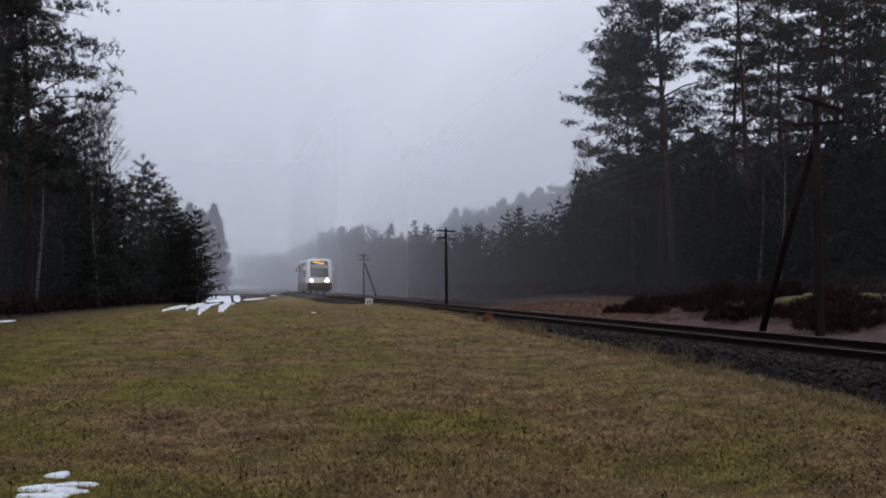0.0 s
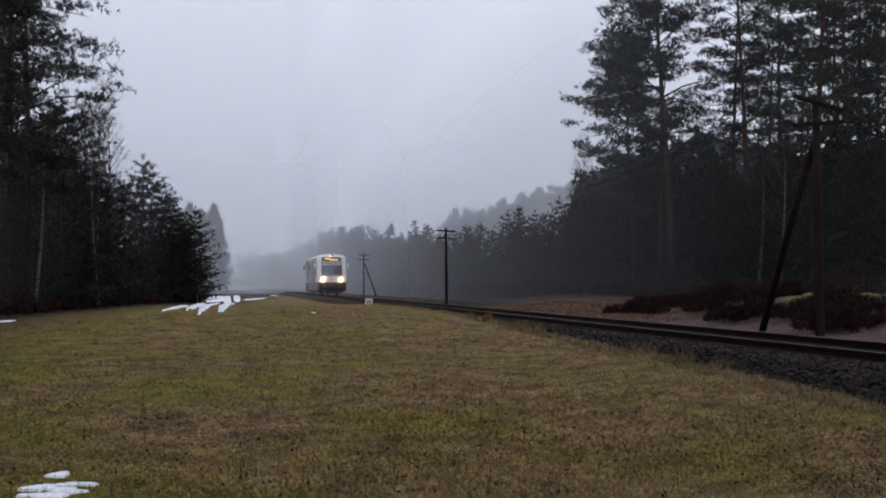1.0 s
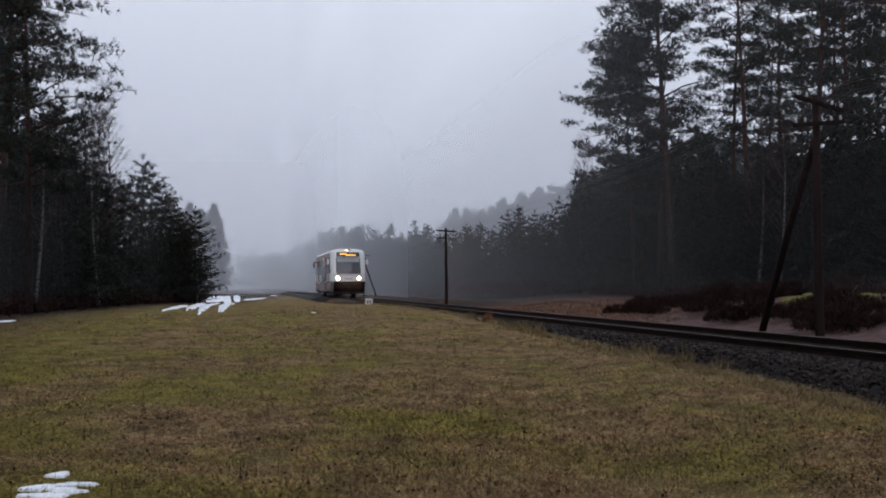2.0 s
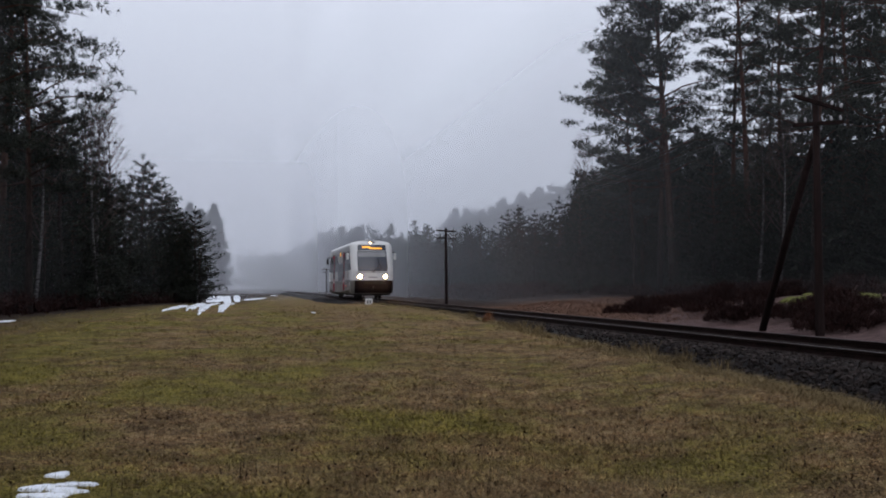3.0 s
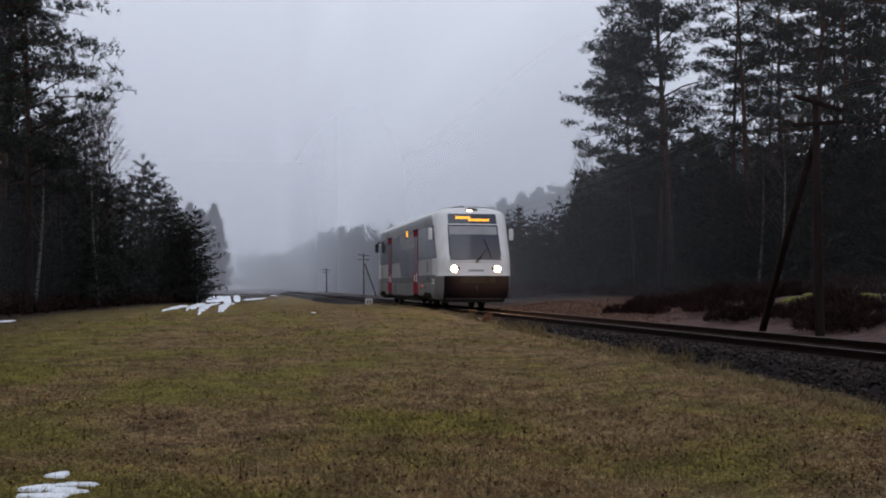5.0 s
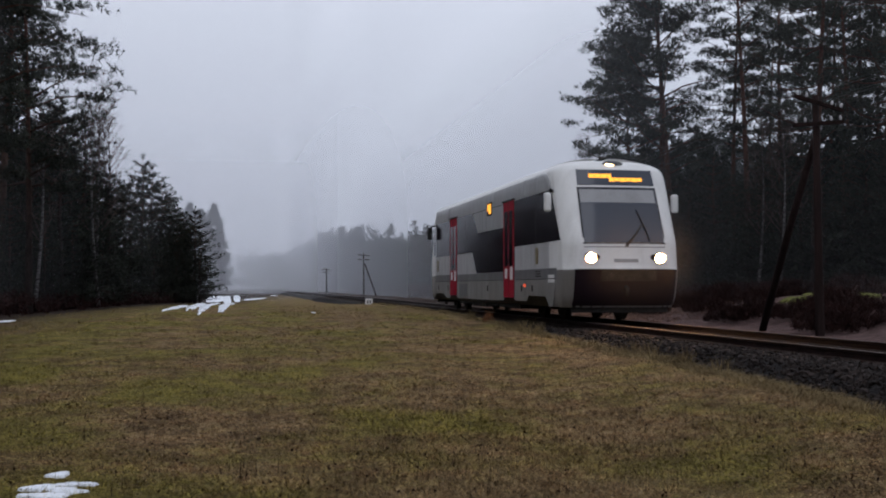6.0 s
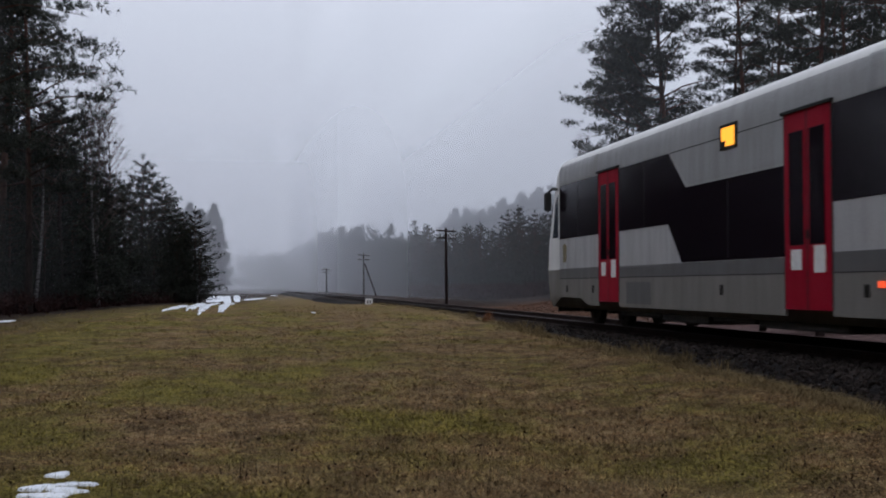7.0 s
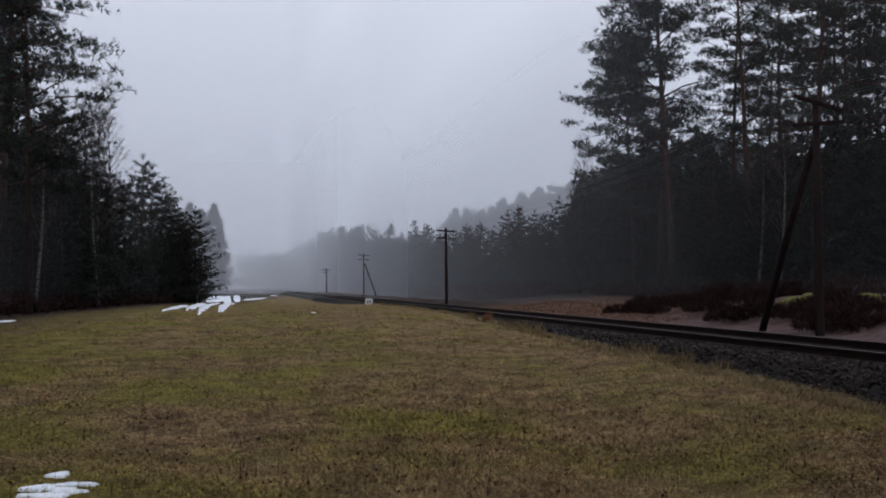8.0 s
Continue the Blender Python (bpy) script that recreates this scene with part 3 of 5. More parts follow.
        panel("emblem", m([(16.55, 1.42), (16.75, 1.42), (16.79, 1.80), (16.65, 1.86), (16.51, 1.80)]), M["gold"], side, 0.010, label="faded gold and dark coat of arms")
        plate = panel("number_plate", m(rect(0.92, 1.45, 1.06, 1.14)), M["paper"], side, 0.012, label="small white plate")
        panel("number_plate", m(rect(0.92, 1.45, 0.95, 1.03)), M["paper"], side, 0.012, label="small white plate")
        for k in range(3):
            panel("grille_slot", m(rect(2.15, 2.65, 1.10 + 0.06 * k, 1.125 + 0.06 * k)), M["black"], side, 0.010)
        panel("marker_lamp", m(rect(3.65, 3.80, 0.84, 0.92)), M["tail"], side, 0.02, label="small red marker lamp")
        panel("panel_joint", m(rect(6.09, 10.25, 3.205, 3.22)), M["rubber"], side, 0.008)
        for a, b in ((0.75, 4.80), (6.12, 12.88), (14.20, 17.05)):
            panel("panel_joint", m(rect(a, b, 1.028, 1.042)), M["rubber"], side, 0.009)
        # side display
        d = panel("side_display", m(rect(7.56, 8.17, 3.00, 3.40)), M["black"], side, 0.016, label="amber lit destination display")
        panel("lit_text", m(rect(7.64, 7.95, 3.05, 3.35)), M["amber"], side, 0.020, d)
        panel("lit_text", m(rect(7.95, 8.10, 3.14, 3.35)), M["amber"], side, 0.020, d)
        # doors
        for a in (4.855, 12.935):
            b = a + 1.22
            door = panel("door", m(rect(a, b, 0.54, 3.25)), M["red"], side, 0.014, label="red double-leaf entrance door")
            c = (a + b) / 2
            panel("door_window", m(rect(a + 0.15, c - 0.07, 1.42, 2.98)), M["glass"], side, 0.019, door)
            panel("door_window", m(rect(c + 0.09, b - 0.13, 1.42, 2.98)), M["glass"], side, 0.019, door)
            panel("door_gap", m(rect(c - 0.012, c + 0.012, 0.55, 3.24)), M["rubber"], side, 0.017, door)
            panel("door_edge", m(rect(a - 0.03, a, 0.54, 3.25)), M["rubber"], side, 0.010, door)
            panel("door_edge", m(rect(b, b + 0.03, 0.54, 3.25)), M["rubber"], side, 0.010, door)
            panel("rain_strip", m(rect(a - 0.06, b + 0.06, 3.25, 3.29)), M["rubber"], side, 0.05, door)
            panel("door_button", m(rect(c - 0.04, c + 0.03, 1.50, 1.62)), M["steel"], side, 0.024, door)
            panel("notice", m(rect(a + 0.15, c - 0.18, 1.04, 1.40)), M["paper"], side, 0.018, door, "white paper notice")
            panel("notice", m(rect(c + 0.16, b - 0.17, 1.08, 1.36)), M["paper"], side, 0.018, door, "white paper notice")

    # ends
    def skin(name, x0, x1, z0, z1, material, end, proud=0.008, parent=None, label="", nx=12, nz=6, taper=0.0):
        """A curved plate lying on the front (end 0) or rear (end 1) skin."""
        bm = bmesh.new()
        rows = []
        for z in np.linspace(z0, z1, nz):
            f = 1 - taper * (z - z0) / (z1 - z0)
            row = []
            for x in (x0 + x1) / 2 * f + (x1 - x0) / 2 * f * np.sin(np.linspace(-math.pi / 2, math.pi / 2, nx)):
                y = nose_y(x, z) - proud
                row.append(bm.verts.new((x, y, z) if end == 0 else (-x, REAR - y, z)))
            rows.append(row)
        for r, s in zip(rows, rows[1:]):
            for k in range(nx - 1):
                bm.faces.new((r[k], r[k + 1], s[k + 1], s[k])).smooth = True
        bmesh.ops.recalc_face_normals(bm, faces=bm.faces)
        bmesh.ops.solidify(bm, geom=bm.faces, thickness=0.015)
        crisp(bm)
        return part(name, bm, material, parent or car, label)

    # grey band below the roof: rounded where it meets the white ends
    for side in (-1, 1):
        for end in (0, 1):
            bm = bmesh.new()
            rows = []
            for z in np.linspace(3.2, 3.70, 11):
                y0 = 1.22 + 0.85 * (1 - math.sqrt(max(0.0, 1 - ((z - 3.2) / 0.50) ** 2)))
                if (side < 0) == (end == 1):
                    y0 = 1.22
                rows.append([bm.verts.new((side * (half_width(z) + 0.005), y if end == 0 else REAR - y, z)) for y in np.linspace(y0, 4.02, 8)])
            for r, q in zip(rows, rows[1:]):
                for k in range(7):
                    bm.faces.new((r[k], r[k + 1], q[k + 1], q[k])).smooth = True
            bmesh.ops.recalc_face_normals(bm, faces=bm.faces)
            bmesh.ops.solidify(bm, geom=bm.faces, thickness=0.01)
            part("band_end", bm, M["grey"], car, "grey roof band")

    for end in (0, 1):
        skin("windscreen_seal", -1.02, 1.02, 1.86, 3.24, M["rubber"], end, 0.006, taper=0.03)
        scr = skin("windscreen", -0.985, 0.985, 1.89, 3.20, M["screen"], end, 0.012, label="large sloping tinted windscreen", taper=0.03)
        skin("sun_blind", -0.95, 0.93, 2.86, 3.18, M["grey"], end, 0.016, scr, "grey pulled-down sun blind")
        disp = skin("destination_display", -0.97, 0.97, 3.29, 3.68, M["screen"], end, 0.012, label="dark display window with amber text", taper=0.02)
        if end == 0:
            for a, b in ((-0.66, -0.53), (-0.52, -0.36), (-0.35, -0.20), (-0.19, -0.10)):
                skin("lit_text", a, b, 3.475, 3.575, M["amber"], end, 0.018, disp, nx=3, nz=3)
            for k in range(6):
                skin("lit_text", -0.17 + k * 0.142, -0.17 + k * 0.142 + 0.132, 3.385 + 0.012 * (k % 2), 3.480, M["amber"], end, 0.018, disp, nx=3, nz=3)
        skin("panel_joint", -1.0, 1.0, 1.775, 1.79, M["rubber"], end, 0.004)
        skin("plate_bar", -0.3, 0.3, 1.42, 1.50, M["grey"], end, 0.006)
        skin("bumper", -1.22, 1.34, 0.40, 1.26, M["bumper"], end, 0.012, label="dark plum painted bumper", nx=26)
        # Black plate in place of the coupler opening's shade; no opening is cut.
        skin("coupler_recess", -0.62, 0.75, 0.98, 1.25, M["black"], end, 0.016)
        skin("lower_guard", -1.2, 1.2, 0.24, 0.42, M["black"], end, 0.0)
        # headlamps: dark bowl, ring and lens
        for x in (-0.86, 0.84):
            bm = bmesh.new()
            y = nose_y(x, 1.52)
            bmesh.ops.create_cone(bm, cap_ends=True, segments=24, radius1=0.15, radius2=0.13, depth=0.05, matrix=pose(x, y, 1.52, 90, 0, 0))
            bmesh.ops.create_uvsphere(bm, u_segments=14, v_segments=8, radius=0.10,
                                      matrix=Matrix.Translation((x * 0.82, nose_y(x * 0.8, 1.52) + 0.03, 1.53)) @ Matrix.Diagonal((1.1, 0.5, 0.9, 1)))
            if end:
                bmesh.ops.rotate(bm, verts=bm.verts, cent=(0, REAR / 2, 0), matrix=Matrix.Rotation(math.pi, 3, "Z"))
            head = part("headlamp", bm, M["black"], car, "round headlamp in a dark bowl")
            rim = bmesh.new()
            for r0, r1 in ((0.120, 0.130), (0.110, 0.120)):
                bmesh.ops.create_cone(rim, cap_ends=False, segments=28, radius1=r0, radius2=r1, depth=0.085, matrix=pose(x, y - 0.055, 1.52, 90, 0, 0))
            if end:
                bmesh.ops.rotate(rim, verts=rim.verts, cent=(0, REAR / 2, 0), matrix=Matrix.Rotation(math.pi, 3, "Z"))
            part("lamp_rim", rim, M["black"], head, "short dark lamp rim")
            bm = bmesh.new()
            bmesh.ops.create_cone(bm, cap_ends=True, segments=28, radius1=0.104, radius2=0.100, depth=0.012, matrix=pose(x, y - 0.034, 1.52, 90, 0, 0))
            if end:
                bmesh.ops.rotate(bm, verts=bm.verts, cent=(0, REAR / 2, 0), matrix=Matrix.Rotation(math.pi, 3, "Z"))
            part("lens", bm, M["lamp"] if end == 0 else M["screen"], head, "lit white lens" if end == 0 else "unlit lens")
        # top lamp in a shallow hood
        zt = 3.84
        yt = nose_y(0.02, zt)
        bm = bmesh.new()
        bmesh.ops.create_uvsphere(bm, u_segments=20, v_segments=10, radius=1,
                                  matrix=pose(0.02, yt, zt + 0.01, -35, 0, 0) @ Matrix.Diagonal((0.26, 0.07, 0.075, 1)))
        if end:
            bmesh.ops.rotate(bm, verts=bm.verts, cent=(0, REAR / 2, 0), matrix=Matrix.Rotation(math.pi, 3, "Z"))
        hood = part("top_lamp", bm, M["midgrey"], car, "headlamp above the display")
        bm = bmesh.new()
        bmesh.ops.create_uvsphere(bm, u_segments=16, v_segments=8, radius=1,
                                  matrix=pose(-0.04, yt - 0.03, zt - 0.005, -35, 0, 0) @ Matrix.Diagonal((0.15, 0.035, 0.05, 1)))
        if end:
            bmesh.ops.rotate(bm, verts=bm.verts, cent=(0, REAR / 2, 0), matrix=Matrix.Rotation(math.pi, 3, "Z"))
        part("lens", bm, M["top"] if end == 0 else M["screen"], hood)
        # mirrors on arms
        for s in (-1, 1):
            bm = bmesh.new()
            box(bm, s * 1.62 - 0.09, s * 1.62 + 0.09, 0.80, 0.94, 2.66, 3.12, 0.055)
            if end:
                bmesh.ops.rotate(bm, verts=bm.verts, cent=(0, REAR / 2, 0), matrix=Matrix.Rotation(math.pi, 3, "Z"))
            mir = part("mirror", bm, M["white"] if end == 0 else M["rubber"], car, "white outside mirror" if end == 0 else "dark outside mirror")
            bm = tube(bmesh.new(), [(s * 1.38, 1.12, 3.16), (s * 1.52, 0.96, 3.20), (s * 1.62, 0.87, 3.10)], [0.035, 0.035, 0.03], 6)
            if end:
                bmesh.ops.rotate(bm, verts=bm.verts, cent=(0, REAR / 2, 0), matrix=Matrix.Rotation(math.pi, 3, "Z"))
            part("mirror_arm", bm, M["rubber"], mir)
        # wiper
        if end == 0:
            p = [(x, nose_y(x, z) - 0.05, z) for x, z in ((0.0, 1.80), (0.24, 2.06), (0.50, 2.36))]
            wiper = part("wiper", tube(bmesh.new(), p, [0.03, 0.02, 0.014], 6), M["rubber"], car, "black wiper arm")
            q = [(x, nose_y(x, z) - 0.035, z) for x, z in ((0.60, 1.93), (0.54, 2.2), (0.46, 2.45), (0.38, 2.68))]
            part("wiper_blade", tube(bmesh.new(), q, [0.014] * 4, 6), M["rubber"], wiper)
    # roof gear
    for y, w, d, hgt in ((2.9, 0.13, 0.4, 0.10), (4.6, 0.16, 0.6, 0.05)):
        bm = bmesh.new()
        box(bm, -w, w, y - d / 2, y + d / 2, 4.0, 4.04 + hgt, 0.03)
        part("roof_unit", bm, M["grey"], car, "low grey roof unit")
    # underframe and running gear
    bm = bmesh.new()
    box(bm, -1.1, 1.1, 1.9, REAR - 1.9, 0.52, 0.60)
    for y0, y1, z0 in ((4.7, 7.2, 0.24), (7.3, 8.8, 0.28), (9.0, 11.0, 0.22), (11.1, 13.2, 0.27)):
        box(bm, -1.30, 1.30, y0, y1, z0, 0.56, 0.03)
    part("underframe", bm, M["black"], car, "black underframe boxes")
    sets = []
    for yc in (3.3, REAR - 3.0):
        bm = bmesh.new()
        for s in (-1, 1):
            box(bm, s * 1.02 - 0.08, s * 1.02 + 0.08, yc - 1.45, yc + 1.45, 0.42, 0.62, 0.03)
            for dy in (-0.95, 0.95):
                box(bm, s * 1.02 - 0.13, s * 1.02 + 0.13, yc + dy - 0.16, yc + dy + 0.16, 0.28, 0.56, 0.03)
        box(bm, -1.0, 1.0, yc - 0.2, yc + 0.2, 0.42, 0.60, 0.03)
        bogie = part("bogie", bm, M["black"], car, "black bogie frame")
        for dy in (-0.95, 0.95):
            bm = bmesh.new()
            for s in (-1, 1):
                bmesh.ops.create_cone(bm, cap_ends=True, segments=36, radius1=0.42, radius2=0.42, depth=0.12, matrix=pose(s * 0.76, 0, 0, 0, 90, 0))
                bmesh.ops.create_cone(bm, cap_ends=True, segments=36, radius1=0.445, radius2=0.445, depth=0.03, matrix=pose(s * 0.69, 0, 0, 0, 90, 0))
                for k in range(6):
                    a = k * math.tau / 6
                    bmesh.ops.create_cone(bm, cap_ends=True, segments=8, radius1=0.05, radius2=0.04, depth=0.03,
                                          matrix=pose(s * 0.835, 0.24 * math.cos(a), 0.24 * math.sin(a), 0, 90, 0))
            bmesh.ops.create_cone(bm, cap_ends=True, segments=12, radius1=0.08, radius2=0.08, depth=1.5, matrix=pose(0, 0, 0, 0, 90, 0))
            ws = part("wheelset", bm, M["steel"], bogie, "steel wheels on an axle")
            ws.location = (0, yc + dy, 0.42)
            sets.append((ws, yc + dy))
    # coupler
    for end in (0, 1):
        bm = bmesh.new()
        tube(bm, [(0, 0.3, 0.85), (0, -0.1, 0.86), (0, -0.2, 0.80), (0, -0.18, 0.62)], [0.06, 0.06, 0.05, 0.03], 8)
        if end:
            bmesh.ops.rotate(bm, verts=bm.verts, cent=(0, REAR / 2, 0), matrix=Matrix.Rotation(math.pi, 3, "Z"))
        part("coupler", bm, M["black"], car)
    # see-through disc added before the headlamps to make a glow round them
    def glow_fade(x, y, z, ease, calc):
        r = calc("SQRT", calc("ADD", calc("MULTIPLY", x, x), calc("MULTIPLY", z, z)))
        return ease(r, 0.3, 1.7, 0.008, 0.0)

    bm = bmesh.new()
    bmesh.ops.create_circle(bm, cap_ends=True, segments=40, radius=1.7, matrix=pose(0, 0, 0, 90, 0, 0))
    bmesh.ops.bisect_plane(bm, geom=bm.verts[:] + bm.edges[:] + bm.faces[:], plane_co=(0, 0, -1.45), plane_no=(0, 0, -1), clear_outer=True)
    haze = part("glow_disc", bm, veil_material("glow_disc_veil", glow_fade), car, "see-through disc added before the headlamps for their glow")
    haze.location = (0, -1.15, 1.55)
    tagged(haze, kind="stuff")
    return car, sets


RAILCAR, WHEELS = build_railcar()


# ---------------------------------------------------------------- trees
def needle_tris(rng, centres, dirs, length, width, blades):
    """Tufts of needles: thin blades that fan out from each centre."""
    n = len(centres)
    d = rng.normal(size=(n, blades, 3)) * 0.8 + dirs[:, None, :]
    d /= np.linalg.norm(d, axis=-1, keepdims=True) + 1e-9
    s = np.cross(d, rng.normal(size=(n, blades, 3)))
    s /= np.linalg.norm(s, axis=-1, keepdims=True) + 1e-9
    ln = length * rng.uniform(0.6, 1.3, (n, blades, 1))
    c = centres[:, None, :] + rng.normal(size=(n, blades, 3)) * length * 0.15
    a, b, t = c - s * width / 2, c + s * width / 2, c + d * ln
    return np.stack([a, b, t], axis=2).reshape(-1, 3, 3)


def pine_parts(seed, height, crown_from, spread, radius, branches=34, tufts=17, blades=7, reach=None, flat=0.30, blade=(0.22, 0.040), lean=0.0):
    """A tall Scots pine: bare bole, crooked limbs, needle plates at their ends. reach: (azimuth, factor) lengthens the limbs on one side."""
    rng = np.random.RandomState(seed)
    ph = rng.uniform(0, 6.28, 2)

    def bole(z):
        k = z / height
        return np.array([0.25 * math.sin(2.2 * k + ph[0]) - 0.25 * math.sin(ph[0]) + lean * k, 0.25 * math.sin(2.6 * k + ph[1]) - 0.25 * math.sin(ph[1]), z])

    bm = bmesh.new()
    zs = np.linspace(-0.3, height * 0.97, 14)
    tube(bm, [bole(z) for z in zs], [radius * (1.25 if z < 0.1 else 1) * max(0.10, 1 - 0.85 * max(0, z) / height) for z in zs], 9)
    cen, dr = [], []
    for i in range(branches):
        k = (i + rng.uniform(0, 0.9)) / branches
        z = crown_from + (height - crown_from) * k ** 0.9
        az = rng.uniform(0, math.tau)
        top = 1 - k
        ln = spread * (0.35 + 0.65 * min(1, top * 2.2)) * rng.uniform(0.55, 1.1) * (0.55 + 0.45 * min(1, k * 5))
        if reach:
            ln *= 1 + (reach[1] - 1) * max(0, math.cos(az - reach[0])) ** 2
        p0 = bole(min(z, height * 0.96))
        rise = rng.uniform(-0.10, 0.25) + 0.5 * k
        d = np.array([math.cos(az), math.sin(az), 0])
        pts = [p0 + d * ln * s + np.array([0, 0, ln * (rise * s + 0.12 * math.sin(s * 3 + az))]) for s in (0, 0.3, 0.6, 0.85, 1.0)]
        r0 = radius * 0.32 * (0.4 + 0.6 * top)
        tube(bm, pts, [r0, r0 * 0.75, r0 * 0.5, r0 * 0.3, r0 * 0.15], 5)
        nc = max(3, int(ln * 1.7))
        for j in range(nc):
            s = 0.30 + 0.75 * (j + rng.uniform(0, 1)) / nc
            base = p0 + d * ln * s + np.array([0, 0, ln * rise * s])
            off = np.cross(d, [0, 0, 1]) * rng.uniform(-0.45, 0.45) * ln * 0.55 * s
            q = base + off + np.array([0, 0, rng.uniform(-0.1, 0.35)])
            if np.linalg.norm(off) > 0.35:
                tube(bm, [base, (base + q) / 2 + np.array([0, 0, 0.05]), q], [r0 * 0.3, r0 * 0.2, r0 * 0.1], 4)
            size = rng.uniform(0.36, 0.68)
            g = rng.normal(size=(int(tufts * 1.25), 3)) * np.array([size * 0.55, size * 0.55, size * 0.55 * flat])
            cen.append(q + g)
            dr.append(g / (np.linalg.norm(g, axis=1, keepdims=True) + 1e-6) * 0.6 + np.array([0, 0, 0.5]))
    c, d = np.concatenate(cen), np.concatenate(dr)
    return bm, needle_tris(rng, c, d, blade[0], blade[1], blades)


def young_parts(seed, height, spread, tiers=15, blades=7, blade=(0.24, 0.042), per=9, floor=0.05):
    """A bushy young pine: whorls of rising shoots, dense to near the ground."""
    rng = np.random.RandomState(seed)
    bm = bmesh.new()
    zs = np.linspace(-0.2, height, 8)
    tube(bm, [(0.06 * math.sin(z), 0.06 * math.cos(1.3 * z), z) for z in zs], [0.018 * height * max(0.08, 1 - max(0, z) / height) for z in zs], 7)
    cen, dr = [], []
    for i in range(tiers):
        k = i / tiers
        z = height * (floor + (1 - floor) * k)
        ln0 = spread * (1 - k) ** 0.75 * (0.75 + 0.25 * min(1, k * 6))
        for b in range(rng.randint(5, 10)):
            az = rng.uniform(0, math.tau)
            ln = ln0 * rng.uniform(0.45, 1.35) + 0.15
            d = np.array([math.cos(az), math.sin(az), 0.0])
            rise = rng.uniform(0.0, 0.35) + 0.4 * k
            p0 = np.array([0, 0, z])
            tube(bm, [p0, p0 + d * ln * 0.6 + np.array([0, 0, ln * rise * 0.5]), p0 + d * ln + np.array([0, 0, ln * rise])], [0.03, 0.02, 0.006], 3)
            n = max(4, int(per * ln))
            s = rng.uniform(0.2, 1.05, n)[:, None]
            off = np.cross(d, [0, 0, 1])[None] * rng.normal(size=(n, 1)) * 0.28 * s * ln0
            cen.append(p0 + d * ln * s + np.array([0, 0, 1]) * ln * rise * s + off + rng.normal(size=(n, 3)) * 0.07)
            dr.append(np.repeat((d * 0.8 + np.array([0, 0, 0.6]))[None], n, 0))
    cen.append(np.array([[0, 0, height + 0.05 * j] for j in range(4)], float))
    dr.append(np.repeat(np.array([[0, 0, 1.5]]), 4, 0))
    return bm, needle_tris(rng, np.concatenate(cen), np.concatenate(dr), blade[0], blade[1], blades)


def birch_parts(seed, height, radius=0.09, limbs=26):
    rng = np.random.RandomState(seed)
    bm, tw = bmesh.new(), bmesh.new()
    ph = rng.uniform(0, 6)
    stem = [(0.35 * math.sin(z * 0.25 + ph) - 0.35 * math.sin(ph), 0.2 * math.sin(z * 0.3), z) for z in np.linspace(-0.2, height, 10)]
    tube(bm, stem, [radius * max(0.08, 1 - z[2] / height) for z in stem], 7)
    for i in range(limbs):
        k = rng.uniform(0.3, 0.97)
        j = int(k * 9)
        p = np.array(stem[j]) * (1 - (k * 9 - j)) + np.array(stem[min(9, j + 1)]) * (k * 9 - j)
        az, ln = rng.uniform(0, 6.28), height * 0.2 * (1.15 - k) + 0.4
        d = np.array([math.cos(az), math.sin(az), 1.3])
        q = p + d * ln * 0.6
        tube(tw, [p, (p + q) / 2 + np.array([0, 0, -0.05]), q], [0.020, 0.013, 0.006], 4)
        for m in range(11):
            a = p + (q - p) * rng.uniform(0.35, 1.0)
            e = a + np.array([rng.normal() * 0.35, rng.normal() * 0.35, rng.uniform(-0.2, 0.7)])
            tube(tw, [a, (a + e) / 2 + np.array([0, 0, 0.06]), e], [0.008, 0.006, 0.003], 3)
    return bm, tw


def make_tree(kind, label, parts, crown, at, category, group):
    t = empty(kind, at, label, category, group)
    part("trunk", parts[0], M["bark"], t)
    tri_mesh("crown", parts[1], crown, t)
    return t


def at_ground(x, y, rz=0.0, lift=0.0):
    return pose(x, y, float(ground_z(x, y)) + lift, 0, 0, rz)


def bearing(angle, y):
    """A spot at depth y on a bearing from the eye, degrees from the line's direction."""
    return y * math.tan(radians(angle)), y


# ---- tall pines
TALL = "tall Scots pine with reddish bare bole and ragged dark crown"
pines = [make_tree("pine_tree", TALL, pine_parts(11 + i, h, c, s, r, br, lean=le), M["needles"], at_ground(*bearing(a, y)), "tree", "tall pines")
         for i, (h, c, s, r, br, le, a, y) in enumerate([
             (21.0, 7.0, 3.8, 0.23, 36, 0.4, 31.4, 60.0), (20.0, 8.5, 3.2, 0.20, 32, -0.3, 26.1, 56.0), (19.0, 6.0, 3.6, 0.21, 34, 0.2, 29.2, 49.0)])]
wide = make_tree("pine_tree", "tall Scots pine with reddish leaning bole and broad one-sided crown",
                 pine_parts(5, 21.0, 5.4, 4.1, 0.25, 54, 24, reach=(math.pi * 1.02, 1.3), lean=-0.7), M["needles"], at_ground(*bearing(22.4, 60.0)), "tree", "tall pines")
rt = random.Random(8)
make_tree("pine_tree", "middling Scots pine with hanging needle clumps at the wood's corner", pine_parts(27, 14.5, 4.6, 2.7, 0.14, 46, 24, reach=(math.pi * 0.95, 1.3)), M["needles"],
          at_ground(*bearing(20.5, 62.0)), "tree", "tall pines")
